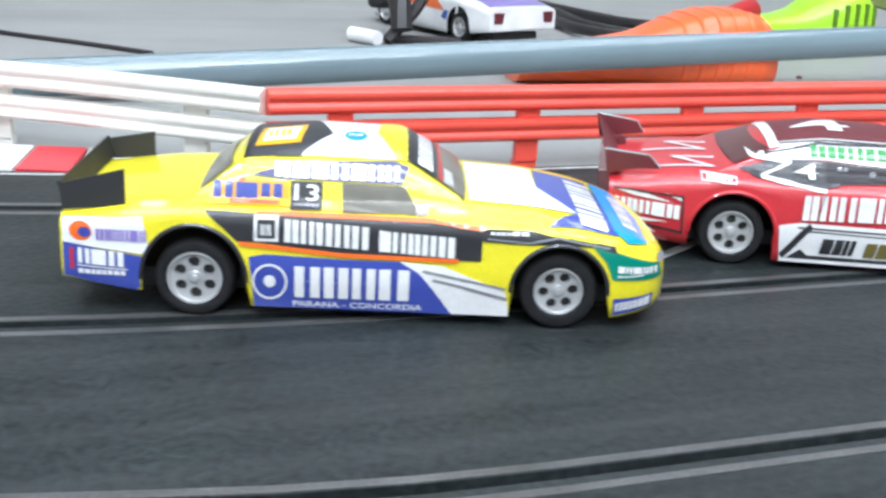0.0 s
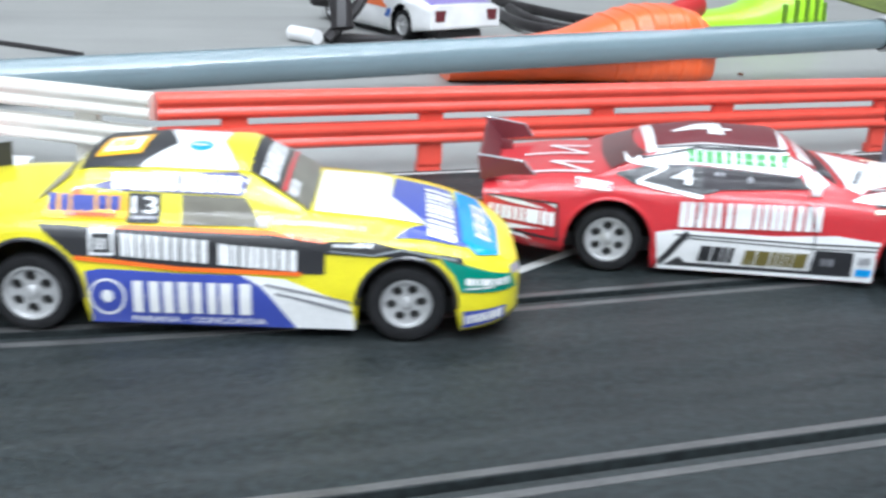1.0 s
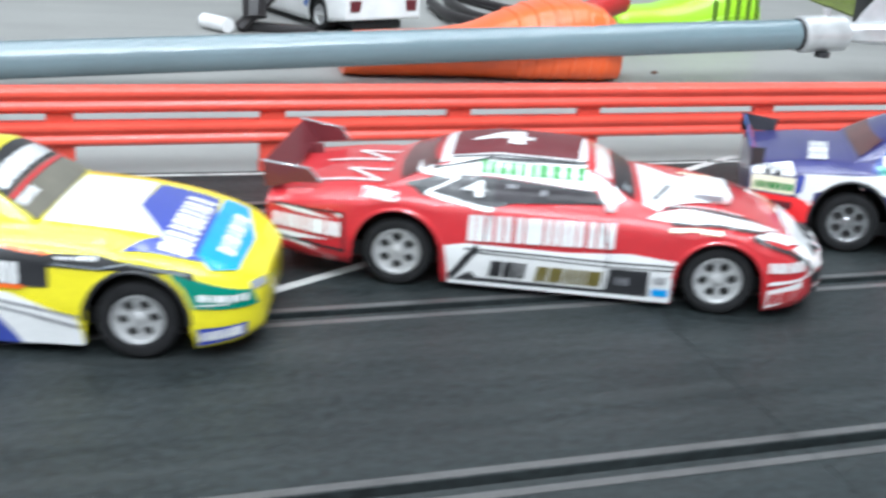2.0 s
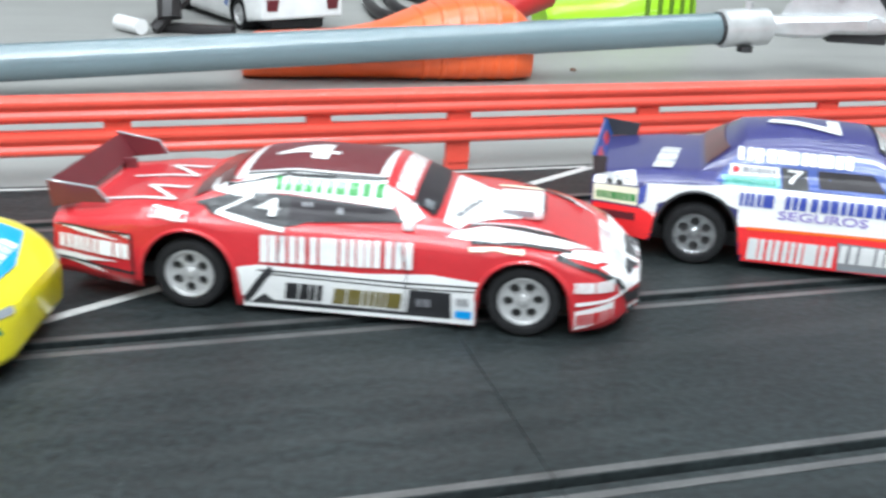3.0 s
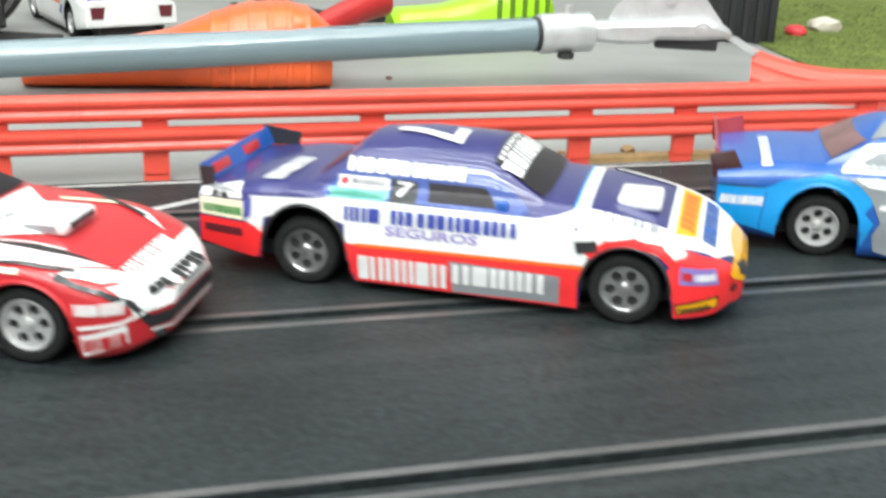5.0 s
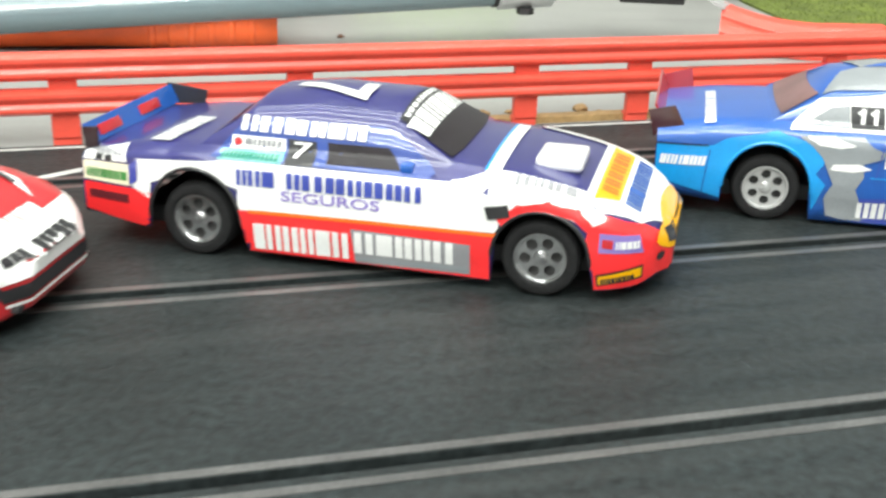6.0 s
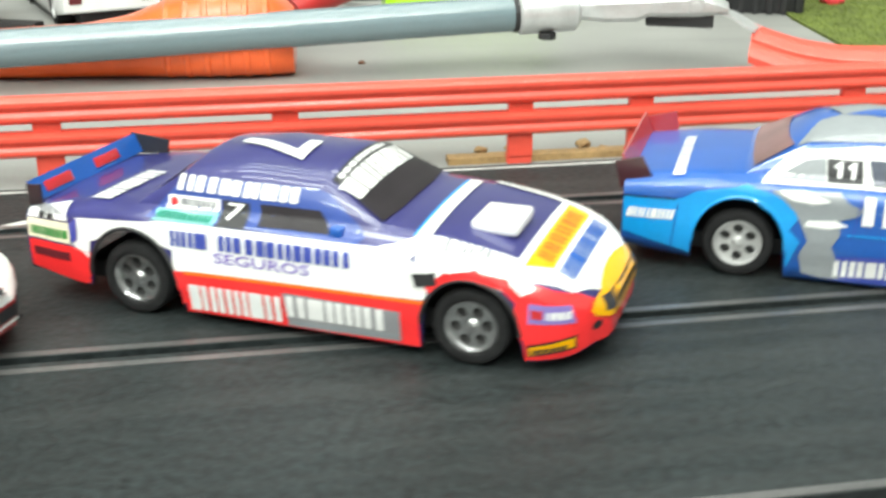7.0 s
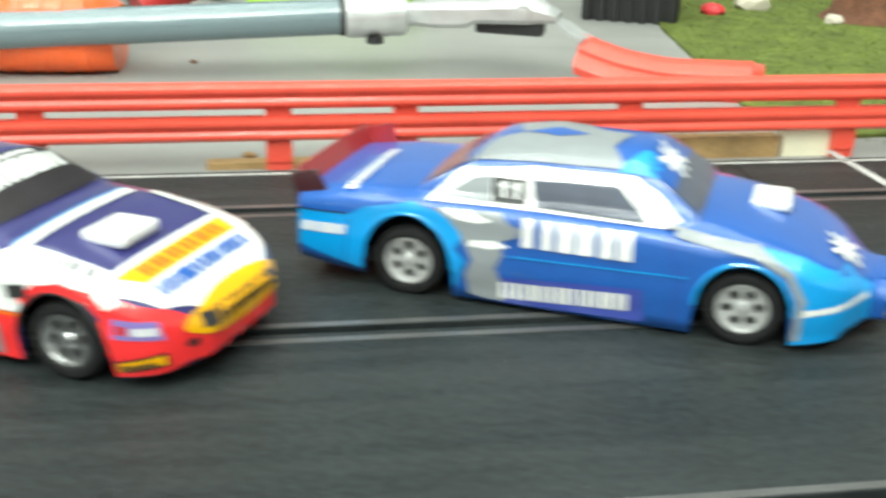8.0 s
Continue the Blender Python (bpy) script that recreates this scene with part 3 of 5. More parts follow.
def add_wing(c, blade_mat, plate_mat, near, far, blade, yb=0.78, edge=None, back=0.0, up=0.0, far_mat=None):
    near, far, blade = ([(x - back, z + up) for x, z in poly] for poly in (near, far, blade))
    (x0, z0), (x1, z1) = blade
    d = Vector((x1 - x0, 0, z1 - z0))
    nrm = Vector((d.z, 0, -d.x)).normalized() * 0.012
    bm = bmesh.new()
    vs = []
    for y in (-yb, yb):
        for p, s in (((x0, z0), -1), ((x1, z1), -1), ((x1, z1), 1), ((x0, z0), 1)):
            vs.append(bm.verts.new((p[0] + s * nrm.x, y, p[1] + s * nrm.z)))
    for q in ((0, 1, 2, 3), (4, 7, 6, 5), (0, 4, 5, 1), (1, 5, 6, 2), (2, 6, 7, 3), (3, 7, 4, 0)):
        bm.faces.new([vs[k] for k in q])
    bmesh.ops.recalc_face_normals(bm, faces=bm.faces)
    w = part("tail_wing", bm, blade_mat, c.ob)
    part("end_plate", plate(near, 0.022, -yb - 0.012), plate_mat, w)
    part("end_plate", plate(far, 0.022, yb + 0.012), far_mat or plate_mat, w)
    if edge:
        for poly, y in ((near, -yb - 0.012), (far, yb + 0.012)):
            part("edge_trim", tube([(x, y, z) for x, z in poly[:3]], 0.012, 6), edge, w)
    return w


def mirror(c, x, z, y, mat):
    bm = box(0.10, 0.12, 0.075, x, -y - 0.05, z, bevel=0.025)
    part("wing_mirror", bm, mat, c.body)


def scoop(c, x, y, sx, sy, sz, mat, hole=None):
    z = c.shell.cast("top", x, y)[0].z
    s = part("hood_scoop", box(sx, sy, sz, x, y, z + sz * 0.3, bevel=min(0.05, sz * 0.4), seg=3), mat, c.body)
    if hole:
        part("scoop_mouth", box(0.03, sy * 0.7, sz * 0.45, x + sx / 2, y, z + sz * 0.42, bevel=0.008), hole, s)
    return s


def screens(c, front_glass, rear_glass):
    """Windscreen and rear window; both lie on the sloping ends of the cabin."""
    r = c.shell.s["roof"]
    xt, xb = c.shell.s["glass"][-3][0] + 0.05, c.shell.s["glass"][-2][0]
    c.sheet("windscreen", [(xt, -0.555), (xt, 0.555), (xb - 0.03, 0.69), (xb, 0.4), (xb + 0.005, 0.0), (xb, -0.4), (xb - 0.03, -0.69)], front_glass, "top", 1, "tinted windscreen")
    b = 0.97 if r > 1.2 else 0.92
    c.sheet("rear_window", [(-0.54, r - 0.06), (0.54, r - 0.06), (0.68, b), (-0.68, b)], rear_glass, "back", 1, "tinted rear window")


def sun_strip(c, depth, mat, label):
    xt = c.shell.s["glass"][-3][0] + 0.03
    c.sheet("sun_strip", [(xt, -0.56), (xt, 0.56), (xt + depth, 0.62), (xt + depth, -0.62)], mat, "top", 2, label)


NOSE = dict(
    ends=(-2.42, 2.32),
    sill=[(-2.42, 0.34), (-1.85, 0.24), (-1.05, 0.14), (1.07, 0.13), (1.75, 0.14), (2.10, 0.18), (2.32, 0.26)],
    width=[(-2.42, 0.88), (-2.2, 0.92), (-1.4, 0.95), (-0.8, 0.93), (0.8, 0.93), (1.4, 0.95), (1.8, 0.93), (2.02, 0.86), (2.16, 0.74), (2.26, 0.58), (2.32, 0.40)],
    shoulder=[(-2.42, 0.78), (-1.9, 0.86), (-1.2, 0.88), (0.6, 0.86), (1.4, 0.81), (1.8, 0.74), (2.05, 0.64), (2.22, 0.54), (2.32, 0.46)],
    deck=[(-2.42, 0.82), (-1.9, 0.90), (-1.2, 0.94), (0.5, 0.98), (1.1, 0.95), (1.6, 0.85), (1.95, 0.73), (2.2, 0.60), (2.32, 0.50)],
)

# ---- the yellow car ----
c1 = Car("slot_car", spec_of(**{**NOSE, "ends": (-2.42, 2.24)}, axles=(-1.46, 1.36), rims=(0.92, 0.84), tail=0.05, low=0.04, flat=0.05), YELLOW, "yellow, blue and white model racing car numbered 13 on the track", car_pose(-1.416, 8.54, 5.54))
c1.wheels(RIM)
c1.lip(BLACK)
c1.sheet("panel", [(-2.40, 0.75), (-1.84, 0.80), (-1.78, 0.50), (-2.40, 0.57)], WHITE)
c1.disc("emblem", -2.27, 0.665, 0.08, 0.075, ORANGE, layer=2)
c1.disc("emblem", -2.24, 0.66, 0.045, 0.04, NAVY, layer=3)
logo(c1, 6, -2.16, 0.605, 0.36, 0.09, LILAC, seed=3)
c1.sheet("panel", [(-2.40, 0.57), (-1.84, 0.49), (-1.86, 0.225), (-2.40, 0.31)], NAVY)
c1.sheet("emblem", [(-2.35, 0.53), (-2.325, 0.53), (-2.325, 0.36), (-2.35, 0.36)], RED, layer=2)
logo(c1, 3, -2.29, 0.415, 0.33, 0.12, WHITE, seed=4, rise=-0.05)
c1.sheet("emblem", [(-2.30, 0.40), (-1.95, 0.385), (-1.95, 0.375), (-2.30, 0.39)], WHITE, layer=2)
c1.bars(-2.29, 0.335, 0.33, 0.035, 8, WHITE)
c1.sheet("panel", [(-1.40, 0.90), (-1.27, 1.06), (-1.12, 1.125), (-0.98, 1.08), (-0.76, 1.08), (-0.75, 0.885), (-1.40, 0.885)], AMBER)
c1.disc("emblem", -1.13, 1.085, 0.035, 0.03, ORANGE, layer=2)
logo(c1, 3, -1.33, 0.925, 0.55, 0.13, NAVY, seed=5)
c1.bars(-1.20, 0.893, 0.38, 0.018, 14, RED)
c1.sheet("number_panel", [(-0.745, 1.085), (-0.50, 1.085), (-0.495, 0.87), (-0.74, 0.87)], BLACK)
c1.words("13", -0.715, 0.915, 0.19, 0.145, WHITE, bold=0.015)
c1.bars(-0.71, 0.885, 0.19, 0.016, 8, GREY)
c1.sheet("side_window", [(-0.35, 1.085), (0.13, 1.075), (0.25, 0.865), (-0.34, 0.865)], GLASS_GREY, label="grey tinted side window")
c1.sheet("panel", [(-1.05, 1.12), (-0.95, 1.16), (-0.60, 1.25), (0.05, 1.27), (0.16, 1.23), (0.11, 1.09), (-0.49, 1.10), (-0.80, 1.10)], PURPLE)
logo(c1, 7, -0.87, 1.11, 0.97, 0.125, WHITE, seed=6)
c1.sheet("panel", [(-1.12, -0.57), (-0.68, -0.57), (-0.45, -0.22), (-0.68, 0.55), (-1.12, 0.55)], BLACK, "top")
c1.sheet("panel", [(-0.68, -0.57), (-0.45, -0.22), (-0.68, 0.55), (0.14, 0.55), (0.14, -0.57)], WHITE, "top")
c1.sheet("panel", [(-0.06, 0.50), (0.14, 0.50), (0.14, -0.57), (0.05, -0.57), (-0.10, -0.15)], YELLOW, "top", 2)
c1.sheet("number_panel", [(-1.05, -0.42), (-0.70, -0.40), (-0.66, 0.02), (-1.02, 0.02)], AMBER, "top", 2)
c1.sheet("number_panel", [(-1.00, -0.35), (-0.74, -0.34), (-0.71, -0.05), (-0.98, -0.05)], WHITE, "top", 3)
c1.bars(-0.96, -0.28, 0.20, 0.16, 2, AMBER, "top", 4)
c1.disc("emblem", -0.27, -0.24, 0.09, 0.10, SKY, "top", 2)
c1.bars(-0.33, -0.26, 0.12, 0.04, 4, WHITE, "top", 3)
screens(c1, GLASS_GREY, GLASS_GREY)
sun_strip(c1, 0.24, BLACK, "black sun strip with white marks")
c1.stroke("stripe", [(0.40, -0.61), (0.40, 0.61)], 0.03, RED, "top", 3)
logo(c1, 6, 0.34, -0.55, 1.10, 0.12, WHITE, "top", turn=90, seed=7)
c1.bars(0.50, -0.62, 0.36, 0.07, 6, WHITE, "top", 3, 90)
c1.sheet("panel", [(-1.38, 0.865), (-1.0, 0.85), (0.36, 0.835), (0.74, 0.80), (0.74, 0.55), (0.52, 0.55), (-0.34, 0.565), (-1.0, 0.64), (-1.13, 0.64), (-1.24, 0.75)], BLACK)
c1.stroke("stripe", [(-0.98, 0.852), (0.36, 0.838), (0.74, 0.80)], 0.024, ORANGE)
c1.stroke("stripe", [(-1.10, 0.625), (-0.34, 0.560), (0.55, 0.548)], 0.034, ORANGE)
c1.sheet("emblem", [(-1.0, 0.838), (-0.815, 0.838), (-0.815, 0.65), (-1.0, 0.65)], WHITE, layer=3)
c1.sheet("emblem", [(-0.975, 0.815), (-0.84, 0.815), (-0.84, 0.675), (-0.975, 0.675)], BLACK, layer=4)
c1.bars(-0.95, 0.70, 0.09, 0.08, 2, WHITE, layer=5)
logo(c1, 5, -0.77, 0.648, 0.66, 0.175, WHITE, seed=8, rise=-0.06)
logo(c1, 5, -0.05, 0.604, 0.60, 0.165, WHITE, seed=9, rise=-0.06)
c1.sheet("panel", [(-1.04, 0.52), (-0.92, 0.545), (-0.33, 0.525), (0.11, 0.525), (0.26, 0.44), (0.53, 0.135), (-1.0, 0.145)], NAVY)
c1.ring(-0.88, 0.335, 0.118, 0.135, WHITE)
c1.disc("emblem", -0.88, 0.335, 0.045, 0.045, WHITE, layer=2)
logo(c1, 4, -0.69, 0.225, 0.92, 0.235, WHITE, seed=10)
c1.words("PARANA - CONCORDIA", -0.70, 0.158, 1.0, 0.042, WHITE, bold=0.01)
c1.sheet("panel", [(0.11, 0.525), (0.45, 0.50), (0.94, 0.31), (0.99, 0.135), (0.53, 0.135), (0.26, 0.44)], WHITE)
c1.stroke("stripe", [(0.30, 0.455), (0.93, 0.335)], 0.022, GREY)
c1.stroke("stripe", [(0.38, 0.385), (0.95, 0.265)], 0.022, GREY)
c1.sheet("panel", [(0.36, 0.835), (0.75, 0.80), (1.10, 0.80), (1.77, 0.70), (1.79, 0.645), (1.41, 0.76), (1.13, 0.70), (0.76, 0.71)], BLACK)
c1.stroke("stripe", [(0.78, 0.735), (1.10, 0.715), (1.32, 0.765), (1.72, 0.69)], 0.014, SILVER)
c1.bars(0.80, 0.765, 0.30, 0.022, 8, WHITE)
c1.sheet("panel", [(0.64, 0.55), (0.64, -0.64), (1.05, -0.66), (1.50, -0.60), (1.22, -0.10), (1.22, 0.55)], WHITE, "top")
c1.sheet("panel", [(1.22, -0.10), (1.25, 0.55), (1.72, 0.55), (1.78, -0.10), (1.80, -0.80), (1.25, -0.87), (1.50, -0.60)], NAVY, "top")
logo(c1, 5, 1.72, -0.80, 1.2, 0.22, WHITE, "top", turn=90, seed=11)
c1.sheet("panel", [(1.76, 0.6), (1.95, 0.6), (2.08, 0.0), (2.05, -0.70), (1.88, -0.84), (1.77, -0.75)], SKY, "top", 2)
c1.bars(2.0, -0.55, 0.9, 0.12, 7, WHITE, "top", 3, 90)
c1.sheet("panel", [(1.60, 0.70), (1.78, 0.66), (2.16, 0.53), (2.20, 0.41), (1.77, 0.44), (1.71, 0.58)], TEAL)
logo(c1, 5, 1.80, 0.50, 0.34, 0.055, WHITE, seed=12, rise=-0.1)
c1.bars(1.80, 0.46, 0.22, 0.015, 8, WHITE)
c1.sheet("panel", [(1.79, 0.29), (2.13, 0.30), (2.12, 0.21), (1.80, 0.165)], NAVY)
logo(c1, 5, 1.81, 0.20, 0.29, 0.065, WHITE, seed=13, rise=0.1)
c1.sheet("headlight", [(-0.70, 0.575), (-0.50, 0.565), (-0.52, 0.515), (-0.72, 0.525)], SILVER, "front", 2)
c1.sheet("headlight", [(0.70, 0.575), (0.50, 0.565), (0.52, 0.515), (0.72, 0.525)], SILVER, "front", 2)
mirror(c1, 0.27, 0.90, 0.74, WHITE)
add_wing(c1, CHASSIS, CHASSIS, [(-2.42, 0.80), (-2.43, 1.0), (-1.94, 1.13), (-1.94, 0.84)], [(-2.46, 0.80), (-2.47, 0.98), (-2.03, 1.06), (-2.03, 0.84)], ((-2.40, 0.82), (-2.44, 1.01)), back=0.05)

# ---- the red coupe ----
LOW = {key: [(x, z - 0.05) for x, z in NOSE[key]] for key in ("shoulder", "deck")}
c2 = Car("slot_car", spec_of(**{**NOSE, **LOW}, glass=[(-1.70, 0.5), (-1.62, 0.84), (-1.05, 1.08), (-0.6, 1.15), (0.14, 1.14), (0.62, 0.90), (0.66, 0.5)], roof=1.15, arches=((0.40, 0.40), (0.38, 0.36)),
                                 axles=(-1.42, 1.37), tail=0.16, low=0.07, flat=0.02, lift=0.035),
         RED, "red, white and black model racing coupe numbered 4 on the track", car_pose(3.122, 10.60, -1.0))
c2.wheels(RIM)
c2.lip(RED)
c2.stroke("stripe", [(-2.38, 0.63), (-1.90, 0.60), (-1.88, 0.30), (-2.38, 0.37)], 0.018, BLACK)
c2.sheet("panel", [(-2.40, 0.63), (-2.20, 0.625), (-1.96, 0.535), (-2.22, 0.575)], WHITE)
c2.sheet("panel", [(-2.02, 0.62), (-1.90, 0.60), (-1.90, 0.55)], WHITE)
c2.sheet("panel", [(-2.40, 0.42), (-1.98, 0.37), (-2.20, 0.36), (-2.06, 0.29), (-2.40, 0.36)], WHITE)
logo(c2, 5, -2.37, 0.445, 0.47, 0.115, WHITE, seed=14, rise=-0.10)
c2.stroke("stripe", [(-1.74, 0.80), (-1.43, 0.79), (-1.43, 0.755), (-1.74, 0.755), (-1.74, 0.80)], 0.010, WHITE)
c2.bars(-1.70, 0.765, 0.24, 0.022, 5, WHITE)
c2.sheet("panel", [(-1.30, 0.96), (-0.71, 1.13), (0.14, 1.14), (0.30, 1.02), (0.25, 0.925), (-0.61, 0.975), (-0.98, 0.955)], WHITE)
c2.stroke("stripe", [(-1.15, 0.995), (-0.65, 1.105), (0.16, 1.11)], 0.014, BLACK)
logo(c2, 5, -0.74, 0.99, 0.93, 0.095, GREEN, seed=15)
c2.sheet("panel", [(-1.05, 0.955), (-0.6, 0.965), (0.27, 0.92), (0.35, 0.83), (-0.44, 0.785), (-0.72, 0.735), (-1.24, 0.80), (-1.40, 0.86)], BLACK)
c2.stroke("stripe", [(-1.28, 0.955), (-0.93, 0.935), (-1.19, 0.805), (-0.62, 0.735)], 0.024, WHITE)
c2.words("4", -0.90, 0.80, 0.23, 0.13, WHITE, layer=4, bold=0.015)
c2.sheet("side_window", [(-0.60, 0.95), (0.25, 0.915), (0.32, 0.835), (-0.42, 0.795), (-0.60, 0.79)], GLASS_DARK, layer=2, label="dark tinted side window")
c2.disc("emblem", -0.18, 0.875, 0.03, 0.03, GREY, layer=3)
c2.bars(-0.50, 0.89, 0.10, 0.03, 2, GREY)
logo(c2, 8, -0.80, 0.465, 1.28, 0.225, WHITE, seed=16, rise=0.025)
c2.sheet("panel", [(-1.0, 0.41), (-0.82, 0.44), (0.05, 0.435), (0.6, 0.47), (1.0, 0.44), (1.0, 0.14), (-0.95, 0.145)], WHITE)
c2.stroke("stripe", [(-0.82, 0.40), (0.4, 0.39), (0.99, 0.40)], 0.014, BLACK)
c2.stroke("stripe", [(-0.96, 0.165), (-0.72, 0.405)], 0.055, BLACK)
c2.stroke("stripe", [(-0.72, 0.375), (0.4, 0.355), (0.97, 0.365)], 0.010, BLACK)
c2.sheet("panel", [(-0.90, 0.172), (-0.77, 0.245), (-0.70, 0.20), (0.42, 0.195), (0.44, 0.345), (0.78, 0.345), (0.79, 0.172)], BLACK, layer=2)
logo(c2, 3, -0.60, 0.225, 0.32, 0.105, BLACK, layer=4, seed=17, slant=0.2)
logo(c2, 5, -0.20, 0.215, 0.58, 0.105, GOLD, layer=4, seed=18, slant=0.2)
c2.bars(0.50, 0.245, 0.13, 0.05, 2, GREY)
c2.sheet("panel", [(0.82, 0.24), (0.96, 0.24), (0.96, 0.185), (0.82, 0.185)], SKY, layer=4)
c2.bars(0.83, 0.27, 0.11, 0.05, 2, GREY)
c2.sheet("panel", [(-1.10, -0.57), (0.18, -0.57), (0.18, 0.57), (-1.10, 0.57)], WHITE, "top")
c2.sheet("panel", [(-1.02, -0.46), (0.10, -0.46), (0.16, 0.46), (-1.0, 0.46)], DARK_RED, "top", 2)
c2.stroke("stripe", [(-1.0, -0.50), (0.12, -0.50)], 0.03, BLACK, "top", 2)
c2.words("4", -0.85, -0.28, 0.55, 0.40, WHITE, "top", bold=0.015)
c2.stroke("stripe", [(-2.25, -0.55), (-1.62, -0.62), (-1.95, -0.25), (-1.58, -0.30)], 0.045, WHITE, "top")
c2.stroke("stripe", [(-2.20, 0.10), (-1.62, 0.05), (-1.95, 0.40), (-1.58, 0.35)], 0.045, WHITE, "top")
screens(c2, GLASS_DARK, GLASS_RED)
sun_strip(c2, 0.24, RED, "red sun strip with white marks")
logo(c2, 9, 0.385, -0.56, 1.12, 0.14, WHITE, "top", turn=90, seed=19)
c2.bars(0.56, -0.62, 0.16, 0.07, 3, SILVER, "top", 3, 90)
c2.sheet("panel", [(0.20, 1.11), (0.28, 1.08), (0.52, 0.88), (0.46, 0.84), (0.34, 0.84)], WHITE)
c2.sheet("panel", [(0.68, 0.62), (0.68, -0.74), (0.81, -0.775), (0.90, -0.70), (1.30, -0.40), (1.30, 0.16), (0.98, 0.26)], WHITE, "top")
c2.stroke("stripe", [(0.92, -0.715), (1.30, -0.585), (1.55, -0.555)], 0.022, WHITE, "top", 2)
c2.sheet("panel", [(0.81, -0.775), (0.95, -0.715), (1.37, -0.59), (1.85, -0.555), (1.51, -0.645), (1.11, -0.70)], BLACK, "top", 2)
c2.sheet("panel", [(0.70, -0.85), (0.81, -0.785), (1.11, -0.71), (1.51, -0.655), (1.90, -0.555), (1.70, -0.76), (1.49, -0.815), (0.91, -0.865)], WHITE, "top", 1)
c2.stroke("stripe", [(0.93, -0.875), (1.49, -0.845), (1.72, -0.785)], 0.030, BLACK, "top", 2)
c2.sheet("panel", [(1.58, -0.90), (1.90, -0.60), (2.20, -0.36), (2.14, -0.60), (1.92, -0.79)], WHITE, "top", 1)
c2.stroke("stripe", [(0.92, 0.70), (1.15, 0.715), (1.34, 0.71)], 0.026, CREAM)
c2.sheet("panel", [(1.45, 0.66), (1.60, 0.56), (1.95, 0.42), (1.73, 0.62)], WHITE, "top", 1)
c2.stroke("stripe", [(1.30, 0.70), (1.73, 0.53)], 0.05, BLACK, "top", 2)
c2.stroke("stripe", [(1.08, 0.40), (1.44, 0.62)], 0.05, CREAM, "top", 1)
c2.bars(0.80, -0.62, 0.5, 0.05, 4, GREY, "top", 3, 70)
logo(c2, 7, 2.17, -0.52, 0.84, 0.21, WHITE, "top", turn=90, seed=20)
s2 = scoop(c2, 1.28, -0.10, 0.40, 0.56, 0.11, WHITE, BLACK)
part("small_print", box(0.26, 0.008, 0.055, 1.27, -0.383, c2.shell.cast("top", 1.28, -0.10)[0].z + 0.035), GREY, s2)
c2.sheet("panel", [(-0.80, 0.62), (0.80, 0.62), (0.74, 0.40), (-0.74, 0.40)], WHITE, "front")
logo(c2, 3, -0.56, 0.50, 0.28, 0.045, BLACK, "front", seed=21)
logo(c2, 5, -0.16, 0.50, 0.52, 0.045, BLACK, "front", seed=22)
c2.sheet("grille", [(-0.70, 0.37), (0.70, 0.37), (0.62, 0.27), (-0.62, 0.27)], BLACK, "front", 1, "black grille slot")
c2.stroke("stripe", [(1.62, 0.675), (1.94, 0.57), (2.12, 0.47), (2.20, 0.36)], 0.028, BLACK)
c2.stroke("stripe", [(1.80, 0.335), (2.06, 0.355), (2.22, 0.40)], 0.022, WHITE)
c2.stroke("stripe", [(-0.60, 0.245), (0.60, 0.245)], 0.022, WHITE, "front", 2)
logo(c2, 8, 1.77, 0.42, 0.32, 0.08, WHITE, seed=23)
c2.sheet("panel", [(1.79, 0.29), (2.10, 0.34), (2.10, 0.23), (1.80, 0.165)], WHITE)
logo(c2, 6, 1.81, 0.19, 0.28, 0.08, RED, seed=24, rise=0.12)
part("splitter", box(0.42, 1.15, 0.05, 2.08, 0, 0.20, bevel=0.02), CHASSIS, c2.ob)
c2.stroke("stripe", [(1.80, 0.115), (2.06, 0.155), (2.20, 0.20)], 0.03, BLACK)
c2.stroke("door_seam", [(0.30, 0.80), (0.42, 0.50), (0.40, 0.20)], 0.008, BLACK, layer=5)
c2.stroke("door_seam", [(-0.62, 0.72), (-0.66, 0.46)], 0.008, BLACK, layer=5)
mirror(c2, 0.40, 0.86, 0.74, WHITE)
add_wing(c2, DARK_RED, DARK_RED, [(-2.60, 0.95), (-2.18, 0.91), (-2.07, 0.79), (-2.30, 0.78), (-2.56, 0.72)], [(-2.60, 0.97), (-2.18, 0.91), (-2.10, 0.79), (-2.56, 0.72)], ((-2.42, 0.76), (-2.58, 0.95)), edge=SILVER, back=0.05, up=0.06)
for yy in (-0.5, 0.5):
    part("strut", box(0.14, 0.03, 0.16, -2.42, yy, 0.79, bevel=0.01), DARK_RED, c2.ob)

# ---- the blue, white and red car ----
c3 = Car("slot_car", spec_of(**NOSE, axles=(-1.48, 1.36), tail=0.09, low=0.05, flat=0.07), PURPLE, "violet blue, white and fluorescent red model racing car numbered 7", car_pose(7.66, 12.472, -6.78))
c3.wheels(CHROME)
c3.lip(BLACK)
c3.sheet("panel", [(-1.34, 0.86), (-1.18, 1.10), (-1.0, 1.20), (0.04, 1.22), (0.16, 1.18), (0.50, 0.88), (0.46, 0.845)], DEEP, layer=0)
c3.sheet("panel", [(-1.98, 0.78), (-1.2, 0.84), (0.47, 0.84), (0.72, 0.845), (1.0, 0.76), (1.04, 0.50), (0.0, 0.46), (-0.6, 0.46), (-1.10, 0.45), (-1.10, 0.62), (-1.48, 0.74), (-1.86, 0.60), (-1.88, 0.46), (-2.02, 0.55)], WHITE)
